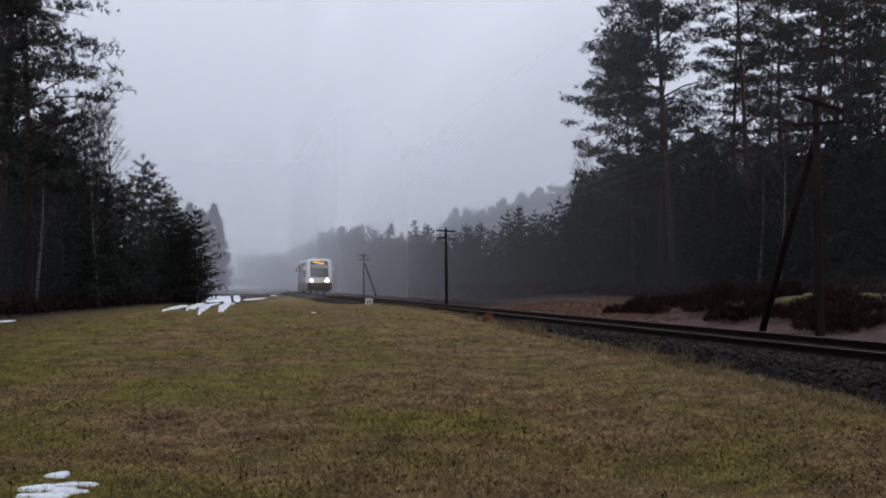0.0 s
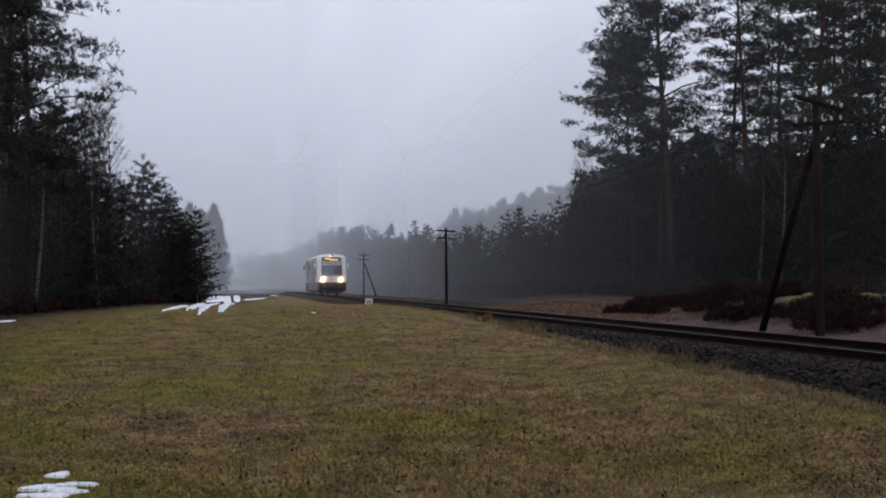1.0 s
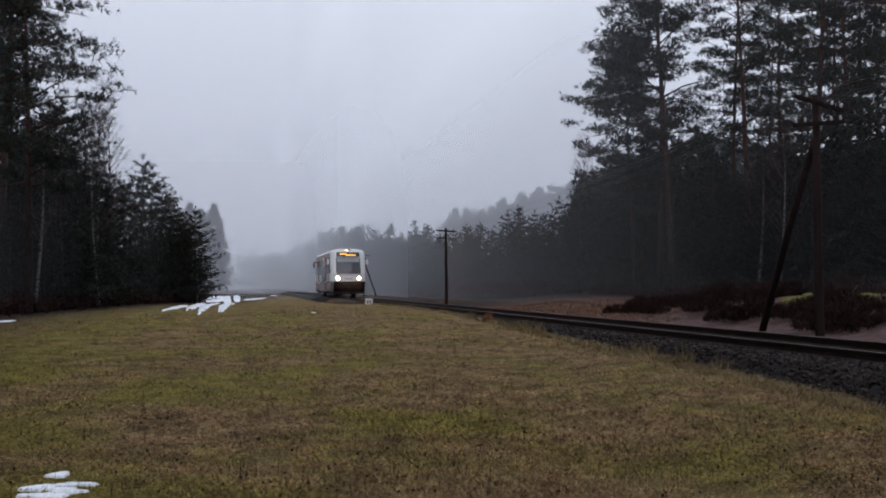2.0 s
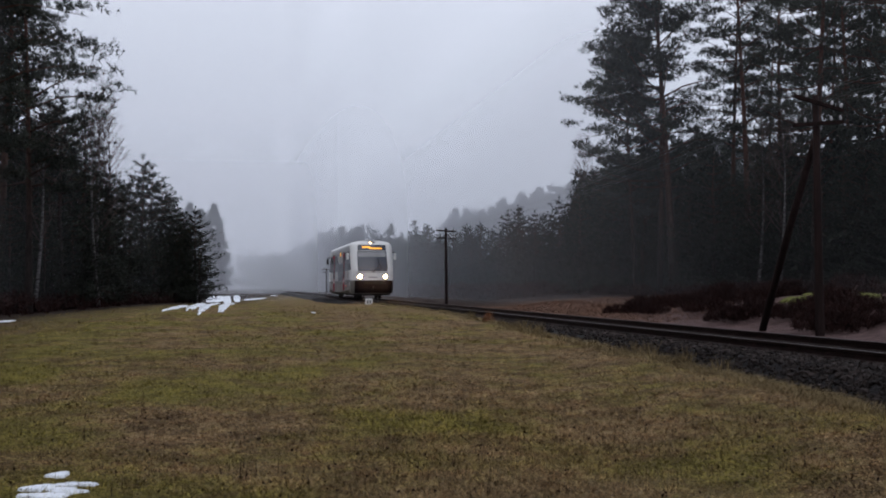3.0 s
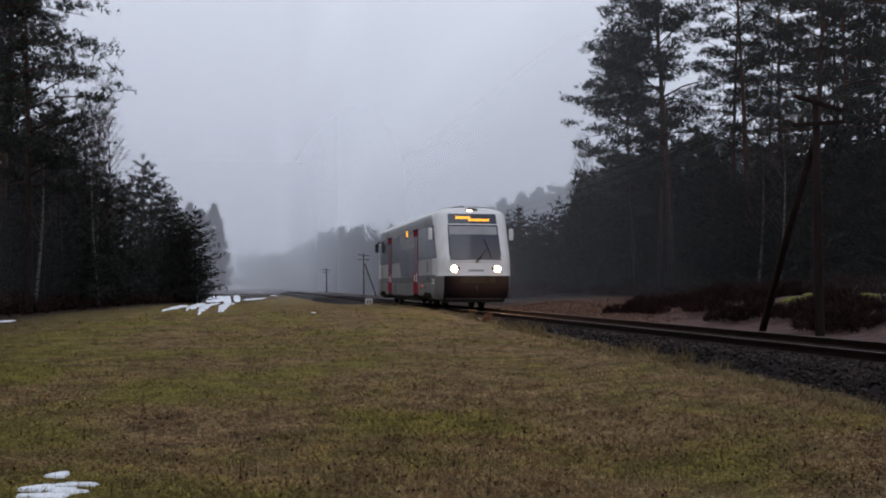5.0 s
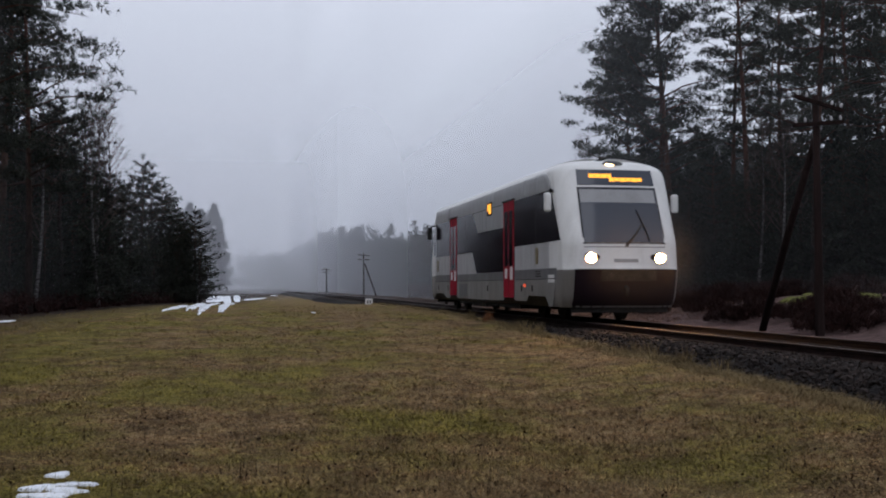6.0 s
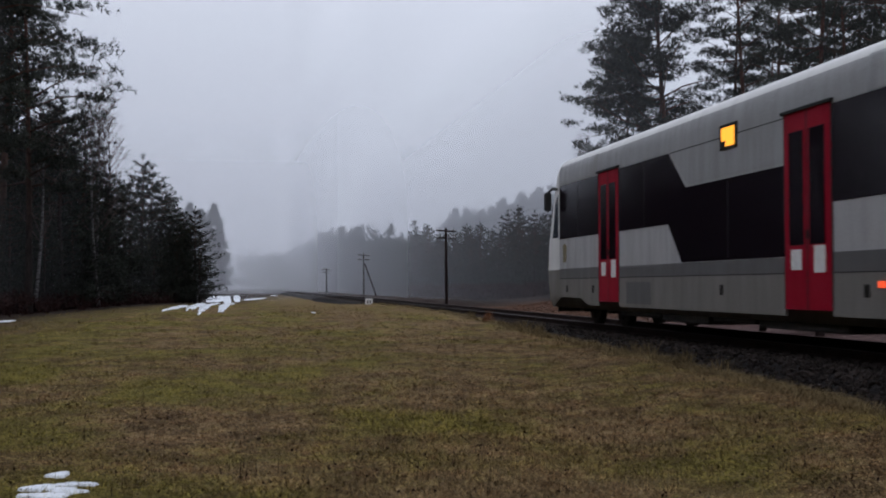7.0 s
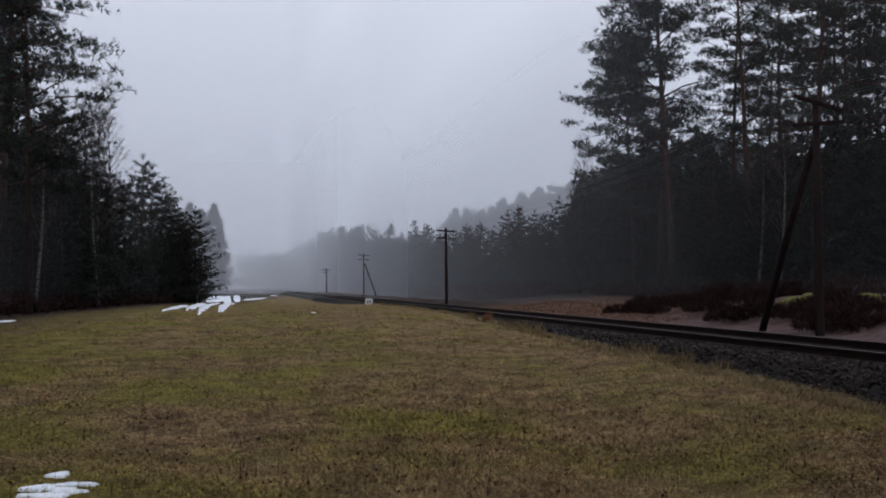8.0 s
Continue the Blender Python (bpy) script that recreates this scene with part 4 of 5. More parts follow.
make_tree("pine_tree", "slender Scots pine with thick needle clumps on one side", pine_parts(9, 18.5, 6.0, 3.4, 0.17, 50, 24, reach=(math.pi * 0.95, 1.4), lean=-0.3), M["needles"],
          at_ground(*bearing(21.7, 61.0)), "tree", "tall pines")
for a, y in [(27.8, 66.0), (31.0, 58.0), (32.4, 47.0), (33.6, 57.0), (34.9, 48.0), (36.0, 60.0), (25.3, 66.0), (29.9, 64.0), (30.6, 70.0), (32.0, 66.0), (28.7, 74.0), (27.0, 76.0)]:
    copy_thing(pines[rt.randrange(3)], at_ground(*bearing(a, y), rt.uniform(0, 360)))
left_pine = make_tree("pine_tree", "tall Scots pine at the clearing's edge with drooping dark limbs",
                      pine_parts(31, 16.5, 4.8, 4.1, 0.15, 46), M["needles"], at_ground(*bearing(-10.0, 46.0)), "tree", "tall pines")
for a, y, k in [(-12.0, 41.0, 0), (-11.3, 52.0, 1), (-13.5, 47.0, 2), (-10.6, 58.0, 0), (-12.9, 60.0, 1), (-14.8, 54.0, 2)]:
    copy_thing(pines[k] if k else left_pine, at_ground(*bearing(a, y), rt.uniform(0, 360)))

# ---- young pines
YOUNG = "bushy young pine with dense dark green needles"
young = [make_tree("young_pine", YOUNG, young_parts(61 + i, 10.0, s, 17, blades=6, blade=(0.28, 0.052), per=6), M["needles_young"], at_ground(*bearing(a, y)), "tree", "young pines")
         for i, (s, a, y) in enumerate([(3.5, -4.7, 78.0), (2.9, -7.5, 60.0), (3.5, -8.6, 55.0)])]


def plant(angle, y, height, x=None):
    """Another young pine of the given height."""
    px, py = (x, y) if x is not None else bearing(angle, y)
    copy_thing(young[rt.randrange(3)], at_ground(px, py, rt.uniform(0, 360)) @ Matrix.Scale(height / 10.0, 4))


# edge of the clearing, stepping down towards the mist
for a, y, hgt in [(-3.75, 82, 8.8), (-3.0, 84, 7.2), (-2.35, 86, 5.6), (-5.6, 75, 8.0), (-6.3, 64, 7.6), (-6.9, 66, 8.6), (-8.1, 64, 10.2), (-9.2, 60, 10.5), (-9.9, 56, 9.0),
                  (-10.6, 62, 11.0), (-11.3, 55, 8.5), (-12.0, 60, 10.0), (-12.8, 52, 8.0), (-13.4, 58, 10.0), (-4.4, 92, 7.5), (-3.5, 98, 6.0), (-5.2, 90, 8.0), (-7.4, 74, 9.0),
                  (-8.7, 72, 10.0), (-10.0, 70, 10.5), (-11.6, 68, 10.5), (-13.0, 66, 10.5), (-6.2, 84, 8.5), (-9.4, 80, 10.0), (-2.9, 90, 4.2), (-10.9, 50, 5.0), (-9.3, 52, 4.5),
                  (-8.0, 56, 4.5), (-6.6, 60, 4.0), (-5.3, 70, 4.5), (-4.1, 76, 4.0), (-12.1, 47, 5.0)] + [(-4.25, 80, 9.4), (-3.35, 83, 7.9), (-2.65, 84, 6.4), (-3.0, 80, 4.6), (-2.1, 82, 6.9), (-1.85, 80, 5.0)]:
    plant(a, y, hgt)
for i in range(84):  # stand along the far side of the line
    y = 74 + i * 2.0 + rt.uniform(-1.0, 1.0)
    plant(0, y, (7.2 + 0.007 * (y - 74)) * rt.uniform(0.75, 1.06), 24.6 + rt.uniform(-1.4, 1.4) + (i % 3) * 2.0)
for a, y in [(18.6, 76), (19.4, 72), (20.2, 70), (21.0, 68), (22.2, 64), (23.2, 62), (24.4, 58), (25.4, 57), (26.6, 54), (27.6, 52), (28.6, 51), (29.6, 49), (30.6, 48), (31.6, 47),
             (32.6, 46), (33.6, 44), (34.8, 46), (20.4, 78), (22.8, 72), (25.0, 67), (27.2, 63), (29.2, 60), (31.0, 58), (33.0, 57), (35.4, 52), (36.4, 47)]:
    plant(a, y, rt.uniform(5.8, 8.4))
for a, y, hgt in [(17.4, 80, 7.6), (18.2, 76, 7.8), (18.9, 73, 8.4), (19.5, 71, 8.8), (20.2, 69, 9.4), (20.9, 67, 9.6), (16.6, 84, 7.4)]:
    plant(a, y, hgt)

# ---- birches
b_tr, b_tw = birch_parts(3, 9.0)
birch = empty("birch_tree", at_ground(*bearing(18.8, 78.0)), "bare slender birch with white stem", "tree", "birches")
part("trunk", b_tr, M["birch"], birch)
part("crown", b_tw, M["twig"], birch, "bare brown winter twigs")
for a, y, k in [(27.5, 49.0, 1.0), (26.5, 52.0, 1.0), (-9.75, 49.0, 1.0), (-7.0, 60.0, 1.3), (-6.5, 64.0, 1.22), (18.2, 80.0, 1.3), (33.8, 44.0, 1.0), (-6.75, 57.0, 1.15)]:
    copy_thing(birch, at_ground(*bearing(a, y), rt.uniform(0, 360)) @ Matrix.Scale(k, 4))


# ---- woods behind: one mass of simple conifers
def build_woods():
    rng = np.random.RandomState(17)
    tris = []

    def conifer(x, y, h, w, n):
        z0 = float(ground_z(x, y))
        k = rng.uniform(0.05, 1, n) ** 0.8
        az = rng.uniform(0, math.tau, n)
        r = w * (1 - k) ** 0.68 * rng.uniform(0.3, 1.0, n) * 1.15 + 0.05
        c = np.stack([x + r * np.cos(az), y + r * np.sin(az), z0 + h * k], -1)
        d = np.stack([np.cos(az) * 0.8, np.sin(az) * 0.8, rng.uniform(-0.3, 0.6, n)], -1)
        fine = (1.15 - 0.6 * k)[:, None, None]
        tris.append(needle_tris(rng, c, d, 0.09 * h ** 0.85 * fine, 0.042 * h ** 0.8 * fine, 4))
        tris.append(np.array([[(x - 0.12, y, z0 - 0.2), (x + 0.12, y, z0 - 0.2), (x, y, z0 + h * 0.9)]], float))

    for i in range(420):  # beyond the line, deep behind the edge
        y = rng.uniform(60, 330)
        conifer(28 + rng.uniform(0, 26), y, rng.uniform(5.5, 7.2) if y < 150 else rng.uniform(7.0, 10), 2.4, 85)
    for i in range(170):  # right behind the tall pines
        y = rng.uniform(42, 78)
        conifer(max(29.0, y * 0.42 + 6) + rng.uniform(0, 22), y, rng.uniform(7, 10.5), 2.4, 110)
    for i in range(230):  # dark depth of the wood under the tall crowns
        y, a = rng.uniform(72, 112), rng.uniform(17.6, 29.5)
        conifer(*bearing(a, y), 1.0 + y * rng.uniform(0.078, 0.108 + 0.036 * max(0.0, math.sin((a - 19.5) * 0.35))), 2.7, 130)
    for i in range(150):  # taller trees on the hill behind, pale in the mist
        a = rng.uniform(10.8, 18.5)
        h = rng.uniform(12.6, 15.0)
        conifer(*bearing(a, 14.0 / (0.064 + 0.0046 * (a - 10.8)) * rng.uniform(0.97, 1.15)), h, 3.4, 240)
    for i in range(260):  # along the line in the mist
        y = rng.uniform(180, 500)
        conifer(23 + rng.uniform(0, 10), y, rng.uniform(6.8, 11.5) + 0.024 * (y - 180) + 3.0 * math.exp(-((y - 300) / 45) ** 2), 2.6, 120)
    for i in range(60):  # far bend of the clearing
        y = rng.uniform(230, 420)
        conifer(rng.uniform(30, 70), y, rng.uniform(11, 15), 2.8, 80)
    for i in range(130):  # behind the meadow
        y = rng.uniform(52, 150)
        conifer(-y * math.tan(radians(rng.uniform(4.2, 17))) - 4, y, rng.uniform(7, 10), 2.2, 85)
    for x, h in ((-4.4, 16.6), (-6.6, 15.4), (-8.8, 16.8), (-11.0, 15.2), (-13.5, 16.5), (-5.4, 12.8)):
        conifer(x, 210 + rng.uniform(-4, 10), h, 3.6, 700)
    for i in range(330):
        conifer(rng.uniform(-110, 90), rng.uniform(436, 520), rng.uniform(13, 16), 4.6, 110)
    for i in range(60):
        conifer(rng.uniform(-70, -6), rng.uniform(150, 420), rng.uniform(9, 14), 2.8, 60)
    for x0, x1, y0, y1 in ((-45, -15, -60, 40), (-30, 6, -62, -22), (26, 50, -60, 34)):  # unseen woods round the back of the clearing, to darken window reflections
        for i in range(60):
            conifer(rng.uniform(x0, x1), rng.uniform(y0, y1), rng.uniform(10, 15), 3.2, 90)
    for i in range(70):  # unseen trees added beside the meadow to shade it
        conifer(rng.uniform(-24, -9.5), rng.uniform(-20, 34), rng.uniform(12, 17), 3.0, 110)
    ob = tri_mesh("far_woods", np.concatenate(tris), M["needles_young"])
    tagged(ob, "misty dark conifer woods closing the clearing", "woods", kind="stuff")


build_woods()


# ---------------------------------------------------------------- meadow
def build_grass():
    rng = np.random.RandomState(23)

    def blades_at(x, y, hmin, hmax, w, per, lean=2.0):
        n = len(x)
        z = ground_z(x, y)
        c = np.stack([x, y, z - 0.01], -1)[:, None] + rng.normal(size=(n, per, 3)) * np.array([0.035, 0.035, 0])
        az = rng.uniform(0, math.tau, (n, per))
        h = rng.uniform(hmin, hmax, (n, per)) * rng.uniform(0.5, 1.2, (n, 1))
        tip = c + np.stack([np.cos(az) * h * lean, np.sin(az) * h * lean, h], -1)
        side = np.stack([-np.sin(az), np.cos(az), 0 * az], -1) * w / 2 * (0.6 + 0.05 * y[:, None, None])
        return np.stack([c - side, c + side, tip], 2).reshape(-1, 3, 3)

    def scatter(n, y0, y1):
        y = 1.0 / rng.uniform(1 / y1, 1 / y0, n)
        a = np.radians(rng.uniform(-13.5, 35, n))
        x = y * np.tan(a)
        k = x < 6.9 + 0.25 * np.sin(y * 0.9) + rng.normal(size=n) * 0.15
        return x[k], y[k]

    x, y = scatter(62000, 7.0, 48.0)
    k = ~((y > 36) & (x > -4) & (x < 1.5))
    # Blades thin out where the ground colour holds the woods' shade.
    k &= 0.1 * y - x < 9.0 + rng.normal(size=len(x)) * 1.2
    x, y = x[k], y[k]
    tall = (np.sin(x * 0.9 + 1.3 * np.sin(y * 0.35)) + np.sin(y * 0.55 + x * 0.4) + rng.normal(size=len(x)) * 0.7) > 0.4
    ob = tri_mesh("dry_grass", blades_at(x[tall], y[tall], 0.02, 0.075, 0.007, 5), M["turf"])
    tagged(ob, "short flattened straw-coloured winter grass", "grass", kind="stuff")
    ob = tri_mesh("mossy_grass", blades_at(x[~tall], y[~tall], 0.012, 0.04, 0.009, 5), M["turf"])
    tagged(ob, "low yellow-green moss and grass", "grass", kind="stuff")
    n = 5000  # pale fringe along the ballast
    y = 1.0 / rng.uniform(1 / 60.0, 1 / 9.0, n)
    x = 6.80 + rng.normal(size=n) * 0.16 + 0.08 * np.sin(y * 0.9)
    ob = tri_mesh("fringe_grass", blades_at(x, y, 0.04, 0.13, 0.006, 6, 1.1), M["grass"])
    tagged(ob, "pale dry grass along the ballast", "grass", kind="stuff")
    x, y = scatter(11000, 7.0, 34.0)
    xr, yr = scatter(22000, 7.0, 40.0)  # paler towards the line
    k = xr > 1.0 + rng.normal(size=len(xr)) * 1.2
    x, y = np.concatenate([x, xr[k]]), np.concatenate([y, yr[k]])
    ob = tri_mesh("straw", blades_at(x, y, 0.015, 0.06, 0.006, 3) , M["grass"])
    tagged(ob, "pale flattened straw stems in the turf", "grass", kind="stuff")
    x, y = scatter(16000, 7.0, 46.0)
    k = np.sin(x * 0.7 + 2.1 * np.sin(y * 0.23)) + np.sin(y * 0.41 - x * 0.5) + rng.normal(size=len(x)) * 0.6 > 0.1
    ob = tri_mesh("bent_grass", blades_at(x[k], y[k], 0.05, 0.13, 0.004, 3), M["turf"])
    tagged(ob, "thin bent blades of dry winter grass", "grass", kind="stuff")
    n = 7000  # rusty grass on the verge beyond the line
    y = rng.uniform(36, 62, n)
    x = rng.uniform(13.2, 22.5, n) - 1.2 * smooth((y - 36) / 30)
    ob = tri_mesh("verge_grass", blades_at(x, y, 0.05, 0.20, 0.006, 4), M["verge"])
    tagged(ob, "rusty dry grass on the verge beyond the line", "grass", kind="stuff")
    n = 420  # dead leaves and clods
    y = 1.0 / rng.uniform(1 / 40.0, 1 / 7.5, n)
    x = y * np.tan(np.radians(rng.uniform(-12, 33, n)))
    k = x < 6.6
    c = np.stack([x[k], y[k], ground_z(x[k], y[k]) + 0.03], -1)
    ob = tri_mesh("dead_leaves", needle_tris(rng, c, np.zeros_like(c) + np.array([0, 0, 0.3]), 0.028, 0.024, 2), M["heather"])
    tagged(ob, "scattered dark dead leaves in the grass", "leaves", kind="stuff")
    n = 520  # dry stalks
    y = 1.0 / rng.uniform(1 / 40.0, 1 / 8.0, n)
    x = y * np.tan(np.radians(rng.uniform(-12, 33, n)))
    k = x < 6.6
    ob = tri_mesh("dry_stalks", blades_at(x[k], y[k], 0.10, 0.26, 0.004, 3, 0.25), M["heather"])
    tagged(ob, "thin dark dry weed stalks", "weeds", kind="stuff")


build_grass()


def clump(name, seed, n, radius, height, length, width, material, blades=6, upright=1.2):
    rng = np.random.RandomState(seed)
    az, r = rng.uniform(0, math.tau, n), radius * np.sqrt(rng.uniform(0, 1, n))
    top = height * np.sqrt(np.clip(1 - (r / radius) ** 2, 0.05, 1))
    c = np.stack([r * np.cos(az), r * np.sin(az), top * rng.uniform(0.0, 0.95, n)], -1)
    d = np.stack([np.cos(az) * 0.5, np.sin(az) * 0.5, np.full(n, upright)], -1)
    return needle_tris(rng, c, d, length, width, blades)


heath = empty("heather_bush", at_ground(17.5, 38.0), "withered dark brown heather bush on the bank", "bush", "heather bushes")
tri_mesh("foliage", clump("t", 41, 340, 0.95, 0.62, 0.23, 0.024, M["heather"]), M["heather"], heath)
rh = random.Random(12)
for i in range(52):
    y = 22 + i * 0.47 + rh.uniform(-0.5, 0.5)
    x = 15.5 + 4.0 * rh.uniform(0, 1) ** 1.3 + 0.02 * (y - 24)
    if math.hypot(x - 18.4, (y - 31.4) * 0.6) < 1.1 or math.hypot(x - 18.3, y - 27.4) < 0.9:
        continue
    copy_thing(heath, at_ground(x, y, rh.uniform(0, 360)) @ Matrix.Scale(rh.uniform(0.45, 1.05), 4))
for i in range(44):  # scrub between the line and the woods, and along the meadow's edge
    if i < 26:
        y = 46 + i * 3.6 + rh.uniform(-1.5, 1.5)
        x = rh.uniform(22.6, 24.2)
    else:
        y = 42 + (i - 26) * 2.4 + rh.uniform(-1, 1)
        x = -13.6 + 0.1 * y + rh.uniform(-1.6, 0.3)
    copy_thing(heath, at_ground(x, y, rh.uniform(0, 360)))
rs = np.random.RandomState(77)
sy = 1.0 / rs.uniform(1 / 190.0, 1 / 75.0, 12000)
sx = rs.uniform(16.9, 24.5, 12000)
ey = rs.uniform(40, 92, 3200)
sx, sy = np.concatenate([sx, -13.6 + 0.1 * ey + rs.normal(size=3200) * 0.7]), np.concatenate([sy, ey])
sh = rs.uniform(0.0, 1.0, len(sx)) * (0.25 + 0.55 * np.sin(sx * 0.8 + sy * 0.33) ** 2)
sc = np.stack([sx, sy, ground_z(sx, sy) + sh], -1)
scrub = tri_mesh("scrub", needle_tris(rs, sc, np.tile(np.array([[0, 0, 0.9]]), (len(sx), 1)), 0.34, 0.05, 6), M["heather"])
tagged(scrub, "low brown winter scrub before the woods", "scrub", kind="stuff")
for i in range(26):  # low pines before the stand
    plant(0, 58 + i * 4.4 + rt.uniform(-2, 2), rt.uniform(1.6, 3.4), rt.uniform(23.2, 24.8))
weed = empty("rusty_weed", at_ground(6.75, 29.4), "rust-coloured dry weed clump beside the ballast", "weed", "weeds by the line")
tri_mesh("stem_tuft", clump("w", 44, 26, 0.13, 0.26, 0.20, 0.014, M["rust_weed"], 5, 2.2), M["rust_weed"], weed)
pale = empty("pale_weed", at_ground(6.75, 25.4), "pale bleached dry weed tuft beside the ballast", "weed", "weeds by the line")
tri_mesh("stem_tuft", clump("p", 45, 22, 0.14, 0.16, 0.20, 0.010, M["grass"], 5, 2.4), M["grass"], pale)
for x, y in ((6.7, 26.1), (6.75, 24.3), (6.8, 17.6), (6.95, 16.4), (6.8, 18.4), (6.6, 31.0), (7.0, 15.2)):
    copy_thing(pale, at_ground(x, y, rh.uniform(0, 360)))


def lump(name, material, seed, x, y, rx, ry, h, label, category, group, rz=0.0, square=1.0, ragged=1.0):
    """A low irregular mat that hugs the ground. square under 1 fills its corners."""
    rng = np.random.RandomState(seed)
    ph = rng.uniform(0, 6.28, 5)
    v, f = [], []
    rings, sides = 9, 48
    c, s = math.cos(radians(rz)), math.sin(radians(rz))
    for i in range(rings):
        k = i / (rings - 1)
        for j in range(sides):
            a = j * math.tau / sides
            wob = 1 + ragged * (0.22 * math.sin(2 * a + ph[0]) + 0.16 * math.sin(3 * a + ph[1]) + 0.12 * math.sin(5 * a + ph[2]) + 0.07 * math.sin(9 * a + ph[3]))
            ca, sa = math.cos(a), math.sin(a)
            u, w = rx * k * wob * math.copysign(abs(ca) ** square, ca), ry * k * wob * math.copysign(abs(sa) ** square, sa)
            X, Y = x + u * c - w * s, y + u * s + w * c
            v.append((X, Y, float(ground_z(X, Y)) + h * (1 - k ** 3) * (1 + 0.25 * math.sin(4 * u + ph[4]) * math.cos(5 * w)) + (0.012 if k < 1 else -0.03)))
    for i in range(rings - 1):
        for j in range(sides):
            f.append((i * sides + j, i * sides + (j + 1) % sides, (i + 1) * sides + (j + 1) % sides, (i + 1) * sides + j))
    ob = raw(name, v, f, material)
    for p in ob.data.polygons:
        p.use_smooth = True
    return tagged(ob, label, category, group)


SNOW = "small patch of old melting snow on the grass"
for k, (x, y, rx, ry, rz) in enumerate([(-1.42, 9.44, 0.12, 0.09, 20), (-1.24, 9.10, 0.17, 0.08, 10), (-1.48, 8.96, 0.13, 0.12, 5), (-1.27, 8.88, 0.17, 0.10, 15),
                                        (-1.40, 8.70, 0.18, 0.10, 0), (-6.9, 35.2, 0.35, 0.4, 0), (2.43, 35.7, 0.07, 0.15, 0)]):
    lump("snow_patch", M["snow"], 70 + k, x, y, rx * 0.9, ry, 0.012, SNOW, "snow", "snow patches", rz)

# snow left in the wheel ruts of the track through the clearing
RUT = "strip of snow left in a wheel rut of the forest track"
for k, (xa, ya, xb, yb, rx) in enumerate([(-2.50, 39.8, -2.30, 54.0, 0.25), (-1.62, 37.8, -2.15, 78.0, 0.24), (-1.22, 37.0, -1.48, 88.0, 0.26), (-0.62, 37.2, -0.30, 86.0, 0.24),
                                          (-2.22, 91.0, -3.20, 150.0, 0.40), (-1.52, 90.0, -2.25, 156.0, 0.38), (-0.68, 80.0, -1.40, 160.0, 0.38), (0.04, 97.0, -0.12, 160.0, 0.40),
                                          (0.6, 105.0, 2.9, 123.0, 0.5), (-5.1, 104.0, -4.1, 108.0, 0.6), (-4.6, 124.0, -4.3, 130.0, 0.5), (-3.6, 99.0, -3.3, 103.0, 0.45),
                                          (4.6, 234.0, 4.8, 250.0, 0.6), (4.9, 149.0, 5.0, 154.0, 0.45), (-6.6, 142.0, -6.6, 148.0, 0.6)]):
    x, y, ry, rz = (xa + xb) / 2, (ya + yb) / 2, math.hypot(xb - xa, yb - ya) / 2, math.degrees(math.atan2(-(xb - xa), yb - ya))
    lump("rut_snow", M["snow"], 90 + k, x, y, rx * (0.95 if k < 4 else 1.1), ry, 0.05, RUT, "snow", "snow in the ruts", rz, 0.7, 0.35)
for k, (x, y, rx, ry, h) in enumerate([(18.6, 32.6, 0.55, 0.8, 0.10), (18.2, 31.4, 0.5, 0.7, 0.10), (19.0, 31.2, 0.6, 0.7, 0.12), (17.6, 32.8, 0.4, 0.5, 0.08),
                                       (18.2, 27.4, 0.5, 0.6, 0.14), (19.4, 29.0, 0.5, 0.7, 0.12), (17.6, 41.5, 0.5, 0.8, 0.06)]):
    lump("moss_mat", M["moss"], 120 + k, x, y, rx, ry, h, "bright green moss hummock on the bank", "moss", "moss hummocks")


# ---------------------------------------------------------------- telegraph line and signs
def build_pole(name, y, top, base, strut, arms=2, x=14.5):
    p = empty(name, pose(x, y, base), "weathered wooden telegraph pole with crossarms", "telegraph pole", "telegraph poles")
    h = top - base
    part("post", tube(bmesh.new(), [(0, 0, -0.4), (0.0, 0, 0.2), (-0.03, 0, h * 0.5), (-0.05, 0, h)], [0.12, 0.115, 0.10, 0.085], 10), M["pole"], p)
    for k in range(arms):
        z = h - 0.22 - 0.52 * k
        bm = bmesh.new()
        box(bm, -0.70, 0.70, -0.16, -0.08, -0.05, 0.05, 0.010)
        arm = part("crossarm", bm, M["pole"], p)
        arm.matrix_basis = pose(-0.04, 0, z, 0, (14 if k == 0 else -5) if strut == "front" else 3, 0)
        for x1 in (-0.62, -0.36, 0.36, 0.62):
            bm = bmesh.new()
            tube(bm, [(x1, -0.12, 0.04), (x1, -0.12, 0.13)], [0.012, 0.012], 6)
            tube(bm, [(x1, -0.12, 0.07), (x1, -0.12, 0.12), (x1, -0.12, 0.15), (x1, -0.12, 0.175)], [0.034, 0.034, 0.024, 0.014], 10)
            part("insulator", bm, M["porcelain"], arm, "white porcelain insulator")
    if strut == "front":
        part("strut", tube(bmesh.new(), [(0.12, 3.5, -0.25), (0.03, 1.6, h * 0.45), (0.0, 0.12, h * 0.82)], [0.105, 0.10, 0.09], 10), M["pole"], p, "leaning wooden brace")
    if strut == "back":
        part("strut", tube(bmesh.new(), [(0.5, -11.0, -0.4), (0.2, -5.0, h * 0.4), (0.0, -0.12, h * 0.74)], [0.105, 0.10, 0.09], 10), M["pole"], p, "leaning wooden brace")
    return p


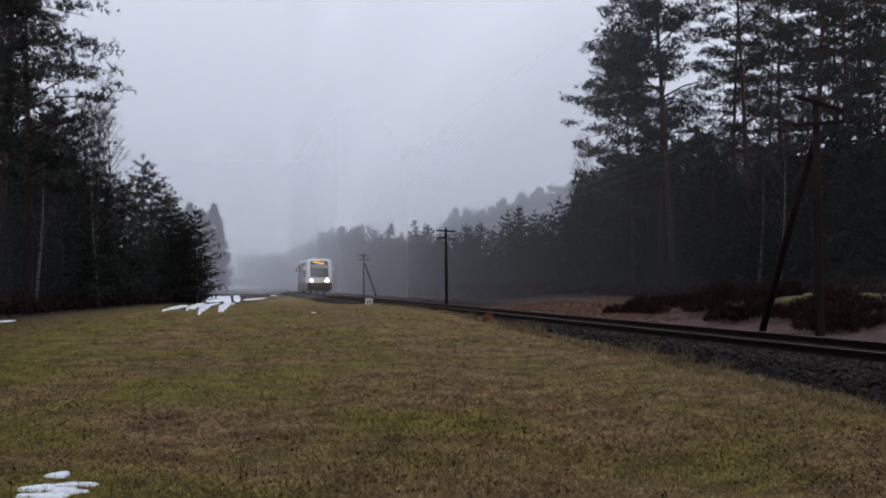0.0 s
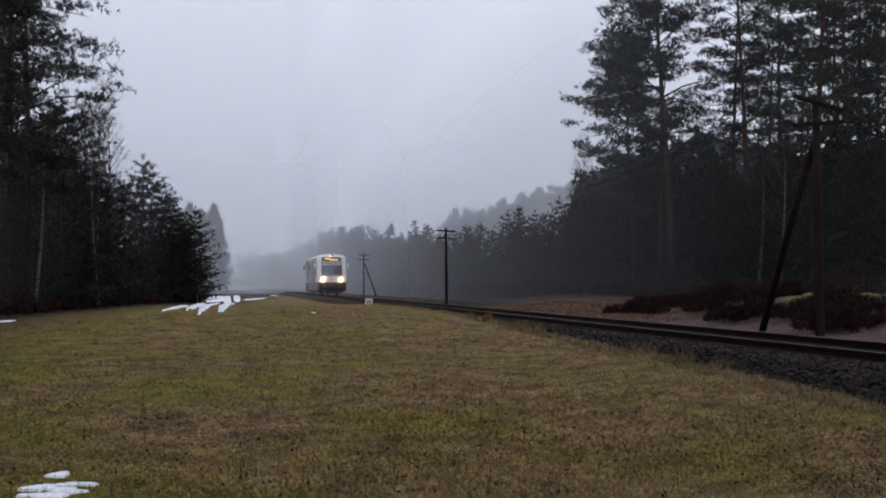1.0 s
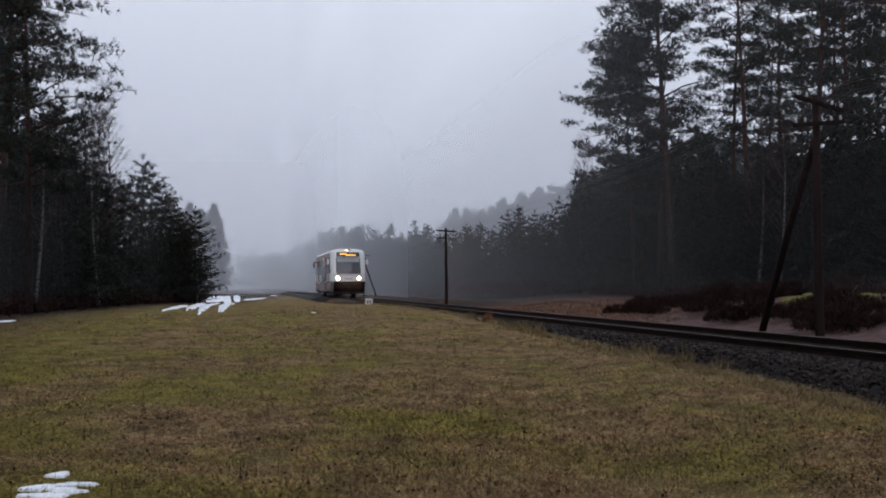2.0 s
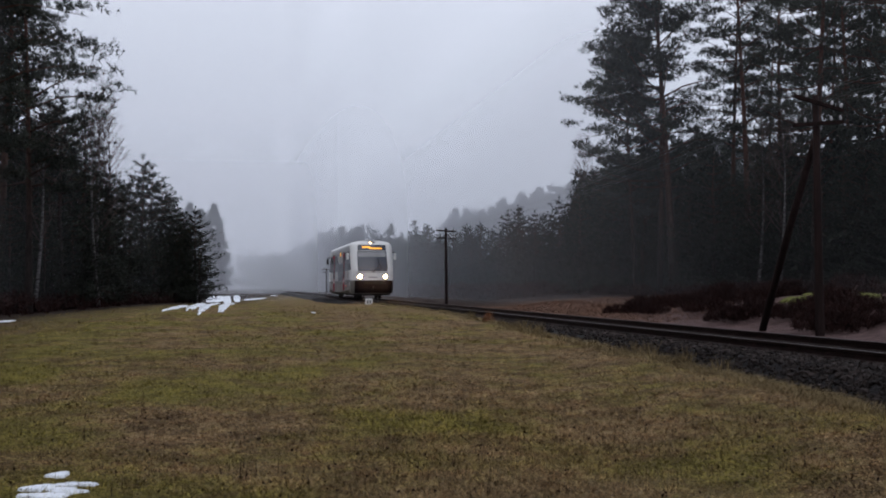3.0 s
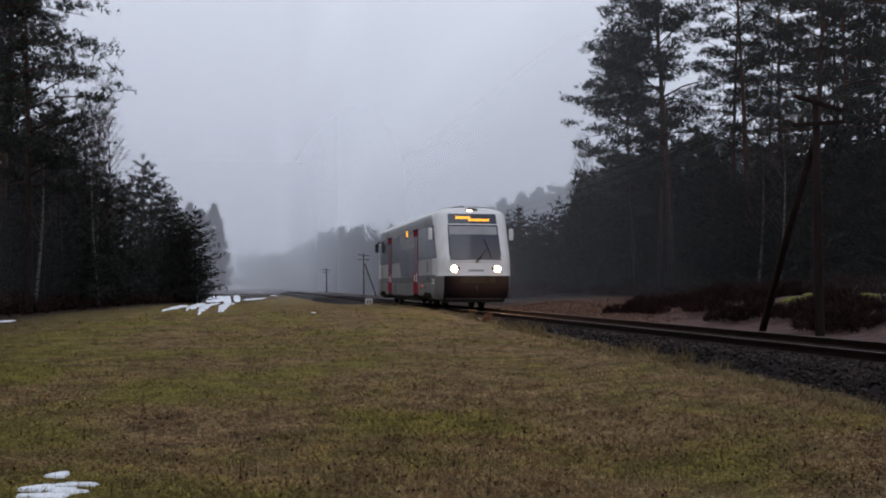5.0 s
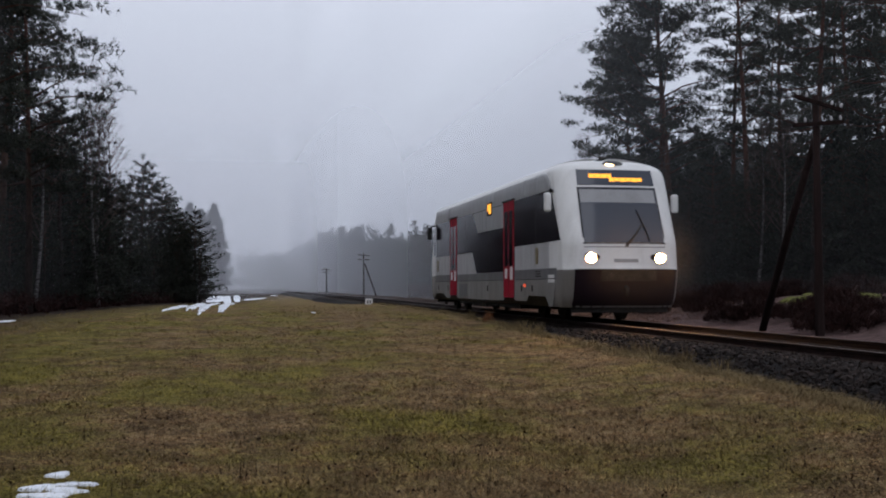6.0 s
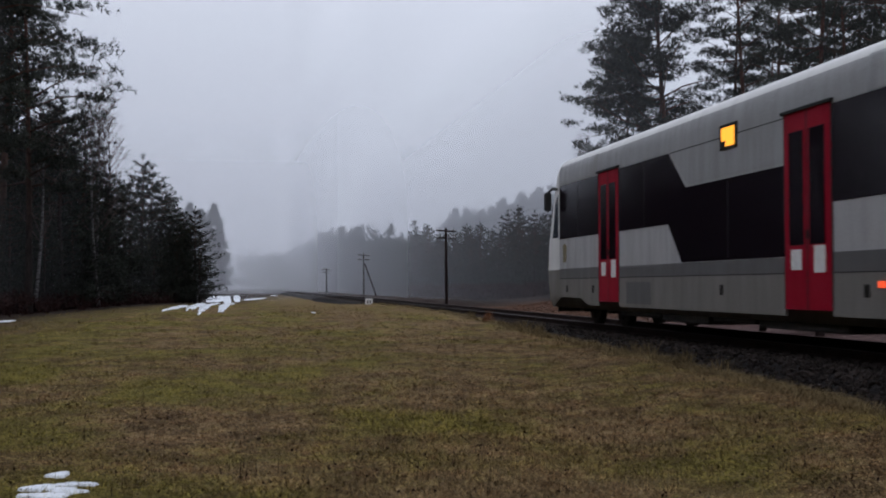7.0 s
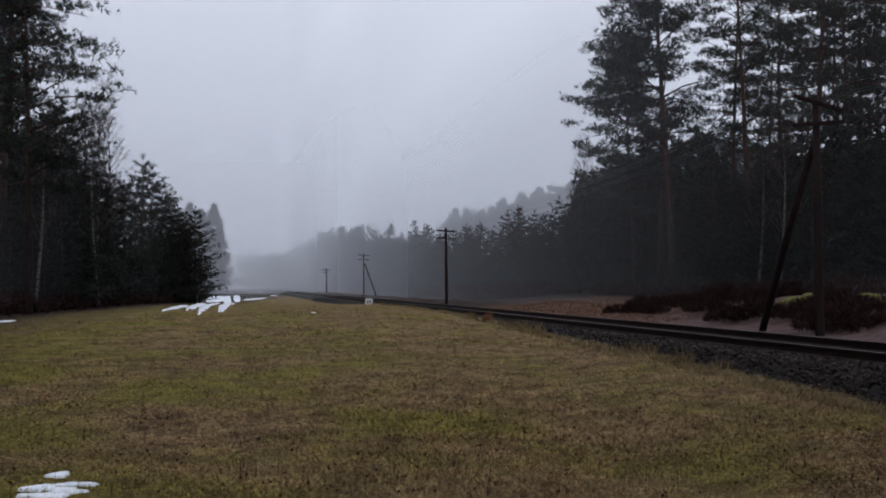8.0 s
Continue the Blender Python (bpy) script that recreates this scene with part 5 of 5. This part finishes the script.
POLES = [(-24.0, 5.8, -0.45, ""), (25.7, 5.72, -0.45, "front"), (76.3, 4.97, -0.7, ""), (127.8, 4.70, -0.8, "side"), (182.0, 3.8, -0.8, ""), (232.0, 3.7, -0.8, ""), (275.0, 3.66, -0.8, ""), (325.0, 4.4, -0.6, "")]
for y, top, base, strut in POLES:
    p = build_pole("telegraph_pole", y, top, float(ground_z(14.5, y)) if y < 100 else base, strut)
    if strut == "side":
        h = top - base
        part("strut", tube(bmesh.new(), [(1.75, 0.0, -0.4), (0.9, 0.0, h * 0.38), (0.1, 0.0, h * 0.78)], [0.105, 0.10, 0.09], 10), M["pole"], p, "leaning wooden brace")
for x1 in (-0.62, -0.36, 0.36, 0.62):
    bm = bmesh.new()
    for (ya, ta, *_), (yb, tb, *_) in zip(POLES, POLES[1:]):
        pts = [(14.46 + x1, ya + (yb - ya) * s, ta + (tb - ta) * s - 0.02 - 0.9 * 4 * s * (1 - s) * 0.5) for s in np.linspace(0, 1, 13)]
        tube(bm, pts, [0.004] * 13, 4)
    w = part("telegraph_wire", bm, M["wire"])
    tagged(w, "thin sagging telegraph wire between the poles", "wire", "telegraph wires")

post = empty("kilometre_post", pose(6.6, 55.9, float(ground_z(6.6, 55.9))), "small white distance board with dark figures beside the line", "sign")
bm = bmesh.new()
box(bm, -0.19, 0.19, -0.05, 0.05, -0.2, 0.29, 0.02)
board = part("board", bm, M["paper"], post, "white concrete board")
board.location = (0, 0, max(0, 0.2 - 0.40 - float(ground_z(6.6, 55.9))))
for x0 in (-0.10, 0.03):
    bm = bmesh.new()
    box(bm, x0, x0 + 0.07, -0.058, -0.05, 0.06, 0.21)
    part("figure_bar", bm, M["mark"], board)


# ---------------------------------------------------------------- movement
def motions():
    speed, start = 16.31, 122.79
    slip = {0.0: 0.010, 0.5: 0.003, 1.0: 0.008, 1.5: -0.005, 3.0: 0.004, 3.5: -0.02, 4.0: -0.003, 4.5: -0.03, 5.8: 0.012, 6.0: 0.011, 6.5: -0.015, 6.8: 0.003,
            7.0: 0.0275, 7.1: -0.002, 7.3: -0.004, 7.5: 0.002}
    rows = []
    for i in range(81):
        t = i / 10
        rows.append((t, pose(LINE, start - speed * (t + slip.get(t, 0.0)), 0)))
    walk(RAILCAR, rows)
    for ws, y in WHEELS:
        spin = [(i / 30, pose(0, y, 0.42, math.degrees(speed * i / 30 / 0.42), 0, 0)) for i in range(241)]
        walk(ws, spin)


motions()
